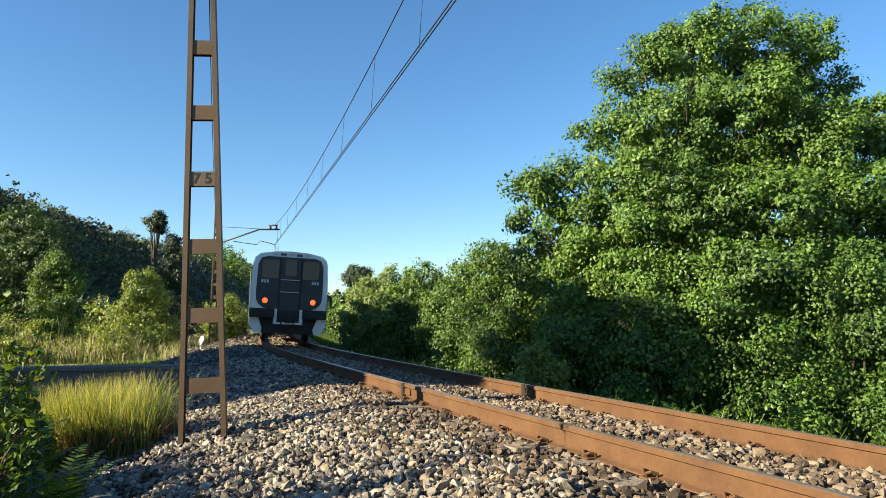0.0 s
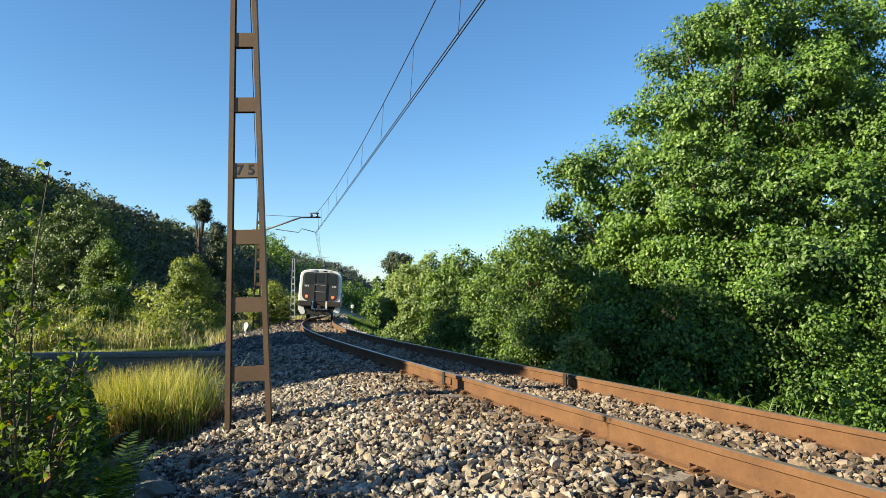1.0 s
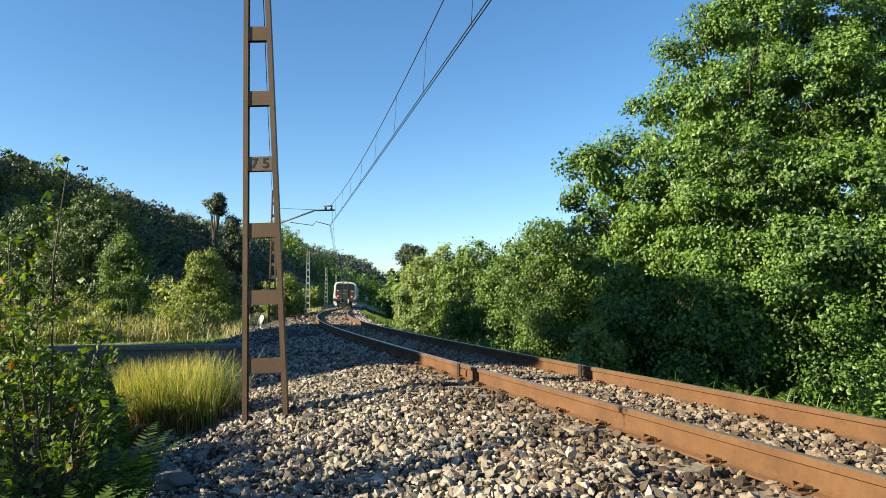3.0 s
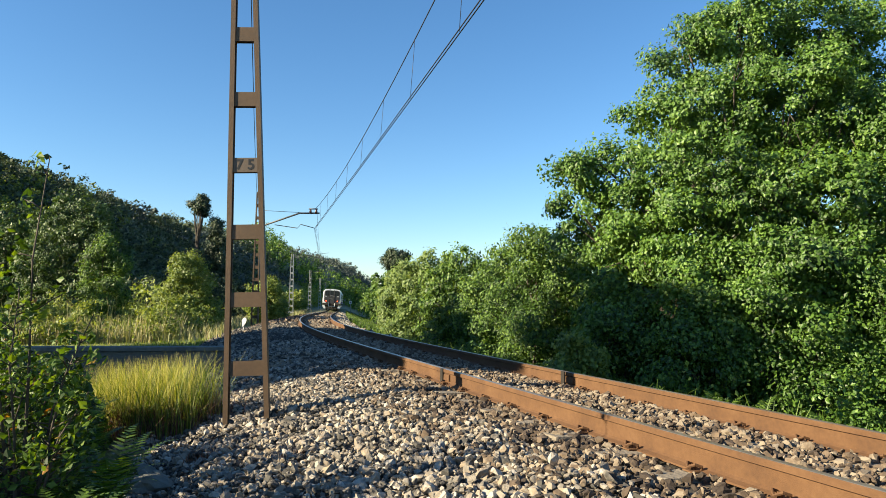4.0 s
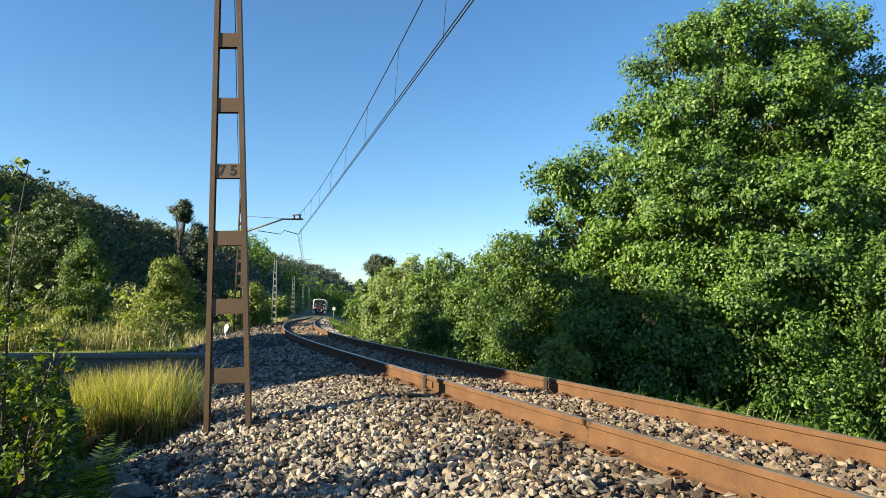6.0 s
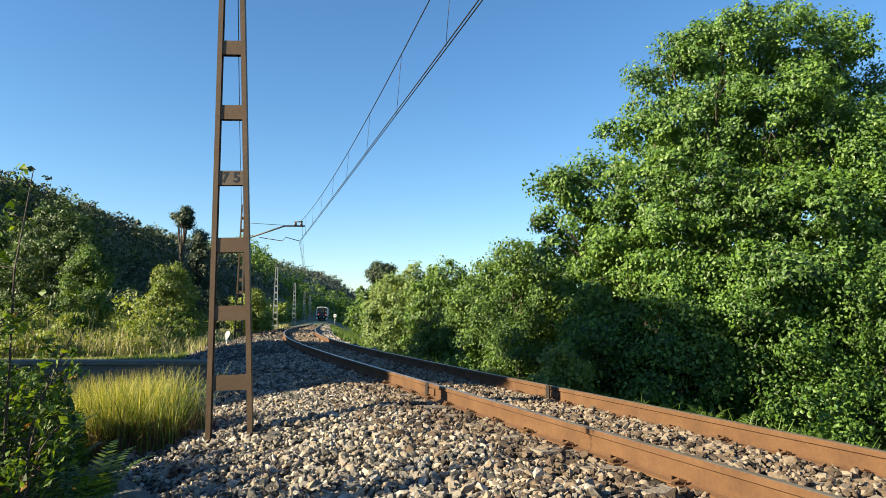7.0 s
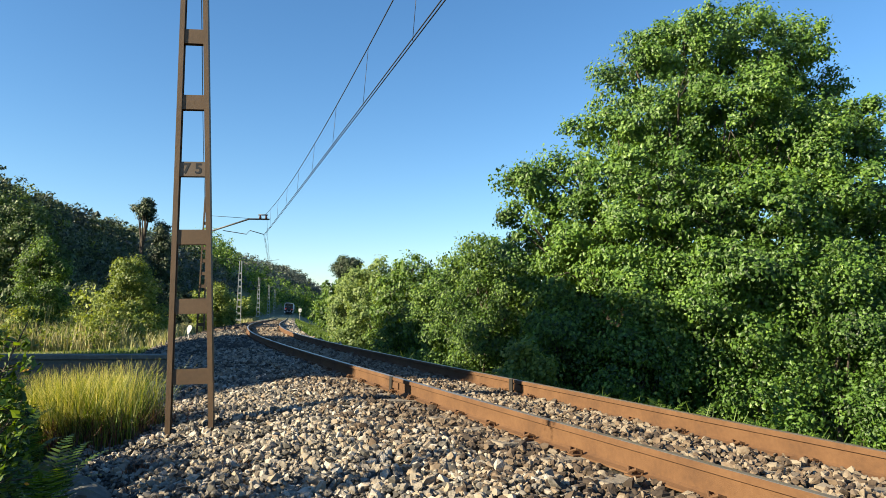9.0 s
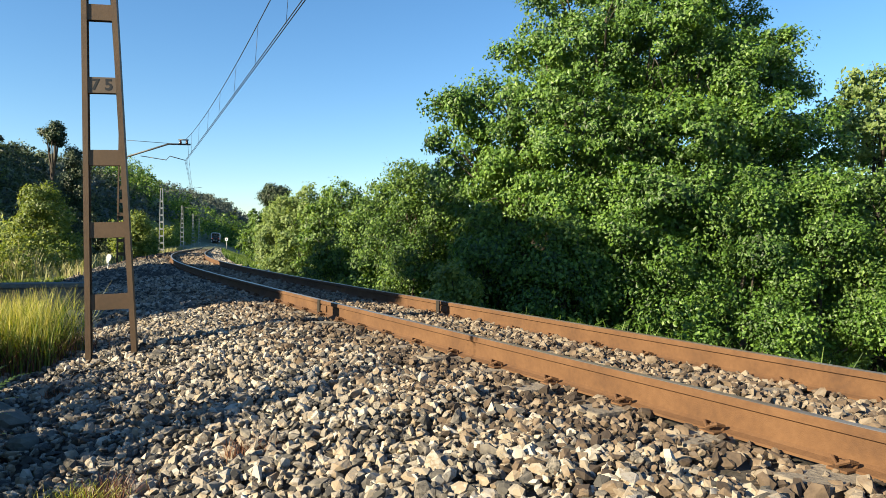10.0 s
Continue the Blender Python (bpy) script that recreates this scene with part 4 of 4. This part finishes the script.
def build_field():
    rng = np.random.default_rng(41)
    off = lambda x, y: float(track_u(x, y))
    p = strewn(rng, 9000, -34, -7, 25, 44, lambda x, y: off(x, y) < -6.5 and y > 27 + 0.15 * (x + 20))
    tagged(put("tall_weeds", blades("tall_weeds", p, 1.15, 0.06, M_REED, rng, 0.25)), "tall pale weeds and maize stalks in the field", "weeds", kind="stuff")
    p2 = p[rng.choice(len(p), 7000)] + np.c_[rng.normal(size=(7000, 2)) * 0.3, rng.uniform(0.1, 0.95, 7000)]
    tagged(put("weed_leaves", leaf_mesh("weed_leaves", p2, rand_dirs(rng, 7000), 0.2, M_LIGHTLEAF, rng)), "broad green leaves among the tall weeds", "weeds", kind="stuff")
    p = strewn(rng, 420, -30, -8, 27, 42, lambda x, y: off(x, y) < -7)
    tagged(put("dead_stalks", blades("dead_stalks", p, 1.9, 0.045, M_REED, rng, 0.12, 3)), "tall pale dead stalks standing above the weeds", "weeds", kind="stuff")
    p = strewn(rng, 16000, -26, -4, 13, 28, lambda x, y: -22 < off(x, y) < -4.6)
    tagged(put("meadow_grass", blades("meadow_grass", p, 0.16, 0.035, M_LIGHTLEAF, rng, 0.5, 2)), "short bright green meadow grass", "grass", kind="stuff")
    p = strewn(rng, 9000, -34, -4, 28, 130, lambda x, y: -14 < off(x, y) < -4.2)
    tagged(put("verge_grass", blades("verge_grass", p, 0.6, 0.09, M_REED, rng, 0.4, 2)), "rough straw-green grass on the verge", "grass", kind="stuff")
    p = strewn(rng, 9000, -9, -1.5, -2, 13, lambda x, y: off(x, y) < -5.7 + 0.5 * wobble(x, y, 0.8, 2))
    tagged(put("rough_grass", blades("rough_grass", p, 0.42, 0.016, M_FERN, rng, 0.5)), "rough green grass at the foot of the ballast", "grass", kind="stuff")
    p = strewn(rng, 8000, -4, 14, 3, 40, lambda x, y: 2.7 < off(x, y) < 5.5)
    tagged(put("bank_grass", blades("bank_grass", p, 0.5, 0.03, M_FERN, rng, 0.5)), "green grass on the bank beyond the track", "grass", kind="stuff")


def build_far_bank():
    rng = np.random.default_rng(45)
    p = strewn(rng, 9000, -34, 4, 30, 125, lambda x, y: 2.3 < float(track_u(x, y)) < 6.5)
    # dark green blades carry the shade that lies over this bank
    tagged(put("bank_grass", blades("bank_grass", p, 0.4, 0.06, M_FERN, rng, 0.5, 2)), "rough grass on the far bank, coloured dark green for the bank's shade", "grass", kind="stuff")


def build_dry_grass():
    rng = np.random.default_rng(43)
    g = thing("dry_grass_tuft", "tall golden dry grass tuft with a red-brown base beside the mast", "grass")
    pts = []
    while len(pts) < 7600:
        a, b = rng.normal(), rng.normal()
        x, y = -4.35 + 0.48 * a + 0.06 * b, 8.7 + 0.28 * b - 0.1 * a
        if abs(a) < 2 and abs(b) < 2:
            pts.append((x, y, ground_z(x, y) - 0.02))
    pts = np.array(pts)
    put("dry_foliage", blades("dry_foliage", pts[:4200], 0.86, 0.0085, M_DRY, rng, 0.45, 4), g, "golden dry blades")
    put("green_foliage", blades("green_foliage", pts[4200:6000], 0.74, 0.011, M_FERN, rng, 0.4, 4), g, "yellow-green blades")
    th = pts[3600:] + np.c_[rng.normal(size=(len(pts) - 3600, 2)) * 0.14, np.zeros(len(pts) - 3600)]
    put("thatch", blades("thatch", th, 0.42, 0.013, M_THATCH, rng, 0.8, 3), g, "red-brown dead thatch")
    for k, (x, y, n) in enumerate(((-1.42, 3.7, 300), (-1.3, 3.75, 200), (-0.62, 4.2, 150), (-1.7, 6.1, 160), (-2.6, 6.6, 140))):
        w = thing("ballast_weed", "small red-brown weed tuft growing through the ballast", "weed", group="weeds in the ballast")
        q = np.c_[x + 0.11 * rng.normal(size=n), y + 0.08 * rng.normal(size=n), np.full(n, ground_z(x, y))]
        put("foliage", blades("foliage", q, 0.17 if k < 2 else 0.1, 0.008, M_THATCH if k != 0 else M_DRY, rng, 0.6, 3), w)


def fern_mesh(rng, fronds, length):
    V, F = [], []
    for k in range(fronds):
        a = 2 * math.pi * (k + rng.uniform(-0.3, 0.3)) / fronds
        d = np.array([math.cos(a), math.sin(a), 0.0])
        side = np.array([-d[1], d[0], 0.0])
        l = length * rng.uniform(0.7, 1.1)
        up = rng.uniform(0.95, 1.4)
        n = 26
        for i in range(2, n + 1):
            f = i / n
            c = d * l * (0.25 * f + 0.45 * f * f) + np.array([0, 0, 1.0]) * l * up * (f - 0.42 * f * f * f)
            w = l * 0.2 * math.sin(math.pi * min(1, f * 0.93 + 0.07)) ** 0.8 * (1.12 - f)
            for s in (-1, 1):
                t = l * 0.013
                run = d * (0.25 + 0.9 * f) + np.array([0, 0, 1.0]) * up * (1 - 1.26 * f * f)
                run = run / np.linalg.norm(run)
                tip = c + side * s * w + run * w * 0.35 + d * w * 0.12
                b = len(V)
                V += [c - run * t, c + (tip - c) * 0.5 - run * t * 0.9, tip, c + (tip - c) * 0.5 + run * t * 0.9, c + run * t]
                F += [(b, b + 1, b + 3), (b, b + 3, b + 4), (b + 1, b + 2, b + 3)]
    return mesh_from("fronds", np.array(V), np.array(F), M_FERN)


def build_ferns():
    rng = np.random.default_rng(47)
    kinds = [fern_mesh(rng, 11, 0.72), fern_mesh(rng, 10, 0.6), fern_mesh(rng, 12, 0.82)]
    spots = [(-2.35, 3.75), (-2.5, 4.2), (-2.7, 4.9), (-2.45, 3.6), (-2.62, 3.95), (-2.38, 3.5), (-2.8, 4.4), (-3.05, 4.9), (-3.7, 5.6), (-2.95, 4.65), (-4.0, 6.2), (-3.3, 3.9), (-3.8, 5.0), (-4.3, 6.9), (-4.7, 7.6), (-3.9, 6.7), (-5.0, 8.3), (-4.4, 7.3), (-5.3, 8.9)]
    for k, (x, y) in enumerate(spots):
        f = thing("fern", "green bracken fern at the foot of the ballast", "fern", Matrix.Translation((x, y, ground_z(x, y))) @ pose(0, 0, 0, 0, 0, 37 * k), "ferns beside the ballast")
        put("frond_crown", kinds[k % 3], f)
    for k in range(16):
        q = on_track(5.0 + 0.42 * k, 3.3 + 0.8 * rng.random())
        f = thing("fern", "bright green bracken fern on the bank beyond the rails", "fern", Matrix.Translation((q.x, q.y, ground_z(q.x, q.y))) @ pose(0, 0, 0, 0, 0, 53 * k), "ferns beyond the rails")
        put("frond_crown", kinds[k % 3], f)


def sapling(x, y, shoots, seed, label, leaf=0.055):
    """A young oak: several arching shoots, each with whorls of leaves on side twigs."""
    rng = np.random.default_rng(seed)
    z0 = ground_z(x, y)
    t = thing("oak_sapling", label, "sapling", Matrix.Translation((x, y, z0)), "saplings beside the ballast")
    P, O, verts, faces = [], [], [], []
    def add(pts, rad):
        v, f = tube_data(pts, rad, 5)
        n = len(verts)
        verts.extend(v)
        faces.extend([tuple(q + n for q in g) for g in f])
    for dx, dy, h, twigs in shoots:
        tip = Vector((dx, dy, h))
        pts = [tip * f + Vector((0.06 * math.sin(5 * f + dx), 0.05 * math.cos(4 * f), 0)) for f in (0, 0.25, 0.5, 0.75, 1)]
        add(pts, [0.014, 0.012, 0.009, 0.006, 0.003])
        for k in range(twigs):
            f = rng.uniform(0.22, 1.0)
            i = min(3, int(f * 4))
            s = pts[i].lerp(pts[i + 1], f * 4 - i)
            d = Vector(rand_dirs(rng, 1)[0])
            d.z = abs(d.z) * 0.5 + 0.1
            e = s + d.normalized() * 0.4 * (1.25 - f) * rng.uniform(0.5, 1.2)
            add([s, s.lerp(e, 0.5) + Vector((0, 0, 0.01)), e], [0.005, 0.004, 0.002])
            for q in range(14):
                P.append(s.lerp(e, rng.uniform(0.72, 1.02)) + Vector(rng.normal(size=3) * 0.036))
                O.append(Vector(rand_dirs(rng, 1)[0]) * 0.5 + Vector((0, 0, 0.6)))
    put("stem", mesh_from("stem", verts, faces, M_BARK, True), t)
    P, O = np.array(P), np.array(O)
    cut = rng.random(len(P)) < 0.03
    put("foliage", leaf_mesh("foliage", P[~cut], O[~cut], leaf, M_FERN, rng, narrow=0.7), t)
    put("young_foliage", leaf_mesh("young_foliage", P[cut], O[cut], leaf, M_RUSTLEAF, rng, narrow=0.6), t, "orange young leaves")
    return t


def build_saplings():
    for x, y, h, w, n, seed in ((-3.95, 5.9, 1.0, 0.55, 9000, 82), (-4.9, 7.5, 1.1, 0.55, 8000, 84)):
        tree("leafy_shrub", "small-leaved green shrub among the saplings and ferns", x, y, h, w, n, 0.05, M_FERN, seed, lobes=11, low=0.12, category="shrub", per=24, spread=0.06, group="shrubs beside the ballast")
    sapling(-3.0, 4.2, [(0.28, 0.0, 2.62, 9), (0.55, 0.1, 1.62, 20), (0.2, -0.1, 1.75, 22), (-0.1, 0.0, 2.1, 16), (0.4, 0.2, 1.35, 24), (-0.4, 0.1, 1.95, 22), (0.6, 0.0, 1.15, 20), (-0.15, 0.3, 1.5, 24)], 51, "young oak sapling with arching shoots and orange tips")
    sapling(-3.75, 5.1, [(0.2, 0.1, 1.5, 34), (-0.3, 0.3, 1.4, 34), (0.5, 0.2, 1.15, 30), (-0.6, -0.1, 1.5, 34)], 52, "leafy green sapling thicket beside the ballast")
    sapling(-4.6, 6.3, [(0.3, 0.1, 1.2, 30), (-0.3, 0.2, 1.25, 30), (0.1, 0.5, 1.1, 30)], 53, "low green sapling behind the dry grass")


# ---- small built things ----
def build_culvert():
    w = thing("culvert_wall", "low weathered concrete culvert wall with a thin coping", "wall", Matrix.Translation((-5.3, 14.2, -1.25)) @ pose(0, 0, 0, 0, 0, 13))
    part("wall_body", boxes((-6.5, -0.15, 0, 0, 0.2, 1.13), bevel=0.02), M_CONC, w)
    part("coping", boxes((-6.55, -0.2, 1.133, 0.05, 0.25, 1.22), bevel=0.015), M_CONC, w)


def build_markers():
    p = Vector((-10.3, 29.0, 0))
    z = ground_z(p.x, p.y)
    t = thing("marker_board", "leaning white rounded marker board on a short stake", "marker", Matrix.Translation((p.x, p.y, z)) @ pose(0, 0, 0, 0, 14, 0))
    tube("stake", [(0.09, 0, -0.2), (0.03, 0, 0.42)], 0.015, M_WHITE, t)
    part("board", slab([(0.13 * math.cos(a) * (0.65 + 0.35 * math.sin(a)), 0.52 + 0.2 * math.sin(a)) for a in [radians(20 * k) for k in range(18)]], -0.035, -0.015), M_WHITE, t)
    q = on_track(116.0, 3.0)
    q.z = ground_z(q.x, q.y)
    s = thing("track_sign", "small white square sign on a post beside the distant track", "sign", Matrix.Translation(q))
    tube("post", [(0, 0, -0.2), (0, 0, 2.2)], 0.05, M_GALV, s)
    part("plate", boxes((-0.24, -0.08, 1.8, 0.24, -0.05, 2.3), bevel=0.02), M_WHITE, s)
    part("symbol", boxes((-0.08, -0.095, 1.95, 0.08, -0.084, 2.15)), M_BLACK, s)


def build_rocks():
    rng = random.Random(8)
    for x, y, r in ((-2.85, 5.9, 0.15), (-2.4, 5.2, 0.1), (-3.15, 6.4, 0.1)):
        bm = bmesh.new()
        bmesh.ops.create_icosphere(bm, subdivisions=2, radius=r)
        for v in bm.verts:
            v.co *= 1 + 0.55 * noise.noise(v.co * 7 + Vector((x * 3, y, 0)))
            v.co.z *= 0.6
        ob = part("rock", bm, M_CONC)
        ob.location = (x, y, ground_z(x, y) + r * 0.2)
        tagged(ob, "grey block of rock lying at the ballast's foot", "rock", "rocks at the foot")


build_field()
build_far_bank()
build_dry_grass()
build_ferns()
build_saplings()
build_culvert()
build_markers()
build_rocks()


# ---- ballast stones ----
def stone_shapes(rng, n):
    """Broken stones: hulls of ten spread points, with flat facets and sharp edges."""
    shapes, facets = [], []
    while len(shapes) < n:
        pts = []
        while len(pts) < 10:
            d = rand_dirs(rng, 1)[0]
            if all(np.dot(d, q) < 0.78 for q in pts):
                pts.append(d)
        s = np.array(pts) * np.array([rng.uniform(1.05, 1.6), rng.uniform(0.8, 1.15), rng.uniform(0.55, 0.9)]) * 1.05
        bm = bmesh.new()
        vs = [bm.verts.new(q) for q in s]
        bm.verts.index_update()
        bmesh.ops.convex_hull(bm, input=vs)
        f = [[v.index for v in g.verts] for g in bm.faces]
        bm.free()
        if len(f) == 16:
            shapes.append(s)
            facets.append(np.array(f))
    return shapes, facets


def turns(rng, n):
    q = rng.normal(size=(n, 4))
    q /= np.linalg.norm(q, axis=1, keepdims=True)
    w, x, y, z = q.T
    return np.stack([np.stack([1 - 2 * (y * y + z * z), 2 * (x * y - z * w), 2 * (x * z + y * w)], 1), np.stack([2 * (x * y + z * w), 1 - 2 * (x * x + z * z), 2 * (y * z - x * w)], 1), np.stack([2 * (x * z - y * w), 2 * (y * z + x * w), 1 - 2 * (x * x + y * y)], 1)], 1)


def bed_spots(rng, n, y0, y1, u0, u1, lift):
    ys, us = rng.uniform(y0, y1, n), rng.uniform(u0, u1, n)
    s = mid_slope(ys)
    h = np.sqrt(1 + s * s)
    x, y = mid_x(ys) + us / h, ys - us * s / h
    z = profile(us) + fall(ys)
    z = z + np.array([0.05 * wobble(a, b, 1.7) for a, b in zip(x, y)]) * np.where(np.abs(us) < 1.4, 0.5, 1.0)
    heap = np.array([max(0.0, wobble(a, b, 0.9, 7)) for a, b in zip(x, y)])
    z = z + rng.uniform(0.0, lift, n) + 0.08 * heap * (us < -1.6) - np.where(us < -4.1, 0.04 + 0.05 * (us + 4.1) ** 2, 0)
    return np.stack([x, y, z], 1), us


def stones(name, label, rng, spots, sizes, material, shapes, faces):
    n, k = len(spots), len(shapes[0])
    pick = rng.integers(0, len(shapes), n)
    base = np.array(shapes)[pick]
    v = np.einsum("nij,nkj->nki", turns(rng, n), base) * np.array([1, 1, 0.85]) * sizes[:, None, None] + spots[:, None]
    f = (np.arange(n)[:, None, None] * k + np.array(faces)[pick]).reshape(-1, 3)
    ob = put(name, mesh_from(name, v.reshape(-1, 3), f, material), BED)
    return tagged(ob, label, kind="stuff")


def build_stones():
    rng = np.random.default_rng(77)
    shapes, faces = stone_shapes(rng, 14)
    six = np.array([(1, 0, 0), (0, 1, 0), (-1, 0, 0), (0, -1, 0), (0, 0, 1), (0, 0, -1)], float)
    rough = [six * rng.uniform(0.75, 1.35, (6, 1)) + rng.normal(size=(6, 3)) * 0.15 for _ in range(12)]
    rough_faces = [[(0, 1, 4), (1, 2, 4), (2, 3, 4), (3, 0, 4), (1, 0, 5), (2, 1, 5), (3, 2, 5), (0, 3, 5)]] * 12
    def sizes(n, s):
        return s * np.clip(rng.lognormal(0, 0.38, n), 0.5, 2.1)
    def clear(p, u):
        # keep the rails free
        return np.abs(np.abs(u) - 0.87) > 0.1
    for name, n, y0, y1, u0, u1, s, lift, material in (
            ("shoulder_stones", 24500, 1.0, 12.0, -5.3, -1.6, 0.0235, 0.05, M_STONE),
            ("shoulder_stones", 11000, 12.0, 20.0, -4.8, -1.0, 0.031, 0.05, M_STONE),
            ("shoulder_stones", 7000, 20.0, 36.0, -4.6, -1.0, 0.05, 0.05, M_STONE),
            ("crib_stones", 9500, 1.0, 15.0, -0.77, 0.77, 0.024, 0.055, M_STONE_RUST),
            ("crib_stones", 3000, 15.0, 34.0, -0.77, 0.77, 0.045, 0.03, M_STONE_RUST),
            ("shoulder_stones", 4200, 36.0, 78.0, -3.4, -1.0, 0.075, 0.04, M_STONE_RUST),
            ("crib_stones", 2800, 36.0, 78.0, -0.77, 0.77, 0.065, 0.03, M_STONE_RUST),
            ("crib_stones", 2000, 78.0, 140.0, -0.77, 0.77, 0.09, 0.03, M_STONE_RUST),
            ("shoulder_stones", 2500, 78.0, 150.0, -3.0, -1.0, 0.1, 0.04, M_STONE),
            ("bank_stones", 1800, 60.0, 140.0, 0.97, 2.8, 0.1, 0.04, M_STONE),
            ("bank_stones", 2600, 15.0, 60.0, 0.97, 2.5, 0.06, 0.04, M_STONE),
            ("bank_stones", 5200, 1.0, 15.0, 0.97, 2.9, 0.03, 0.04, M_STONE),
            ("railside_stones", 7200, 1.0, 15.0, -2.2, -0.97, 0.023, 0.055, M_STONE_RUST)):
        p, u = bed_spots(rng, n, y0, y1, u0, u1, lift)
        k = clear(p, u)
        stones(name, "loose crushed ballast stones", rng, p[k], sizes(int(k.sum()), s), material, *((shapes, faces) if y0 < 12 else (rough, rough_faces)))
    meshes = [mesh_from("stone", s, f, M_STONE) for s, f in zip(shapes, faces)]
    p, u = bed_spots(rng, 300, 3.2, 6.6, -3.4, -1.6, 0.045)
    p[:, 2] += 0.012
    R = turns(rng, 300)
    for k in range(300):
        s = float(sizes(1, 0.027)[0])
        ob = put("stone", meshes[k % 14], BED, "", Matrix.Translation(p[k]) @ Matrix(R[k].tolist()).to_4x4() @ Matrix.Diagonal((s, s, s * 0.85, 1)))


build_stones()


def motions():
    for n, car in enumerate(CARS):
        rows = []
        for k in range(21):
            t = k / 2
            rear = 26.3 + 20.75 * t + n * 23.4
            a, b = on_track(rear, -0.1, -0.025), on_track(rear + 22.0, -0.1, -0.025)
            yaw = math.degrees(math.atan2(-(b.x - a.x), b.y - a.y))
            rows.append((t, Matrix.Translation(a) @ pose(0, 0, 0, 0, 2.6, yaw)))
        walk(car, rows)


motions()
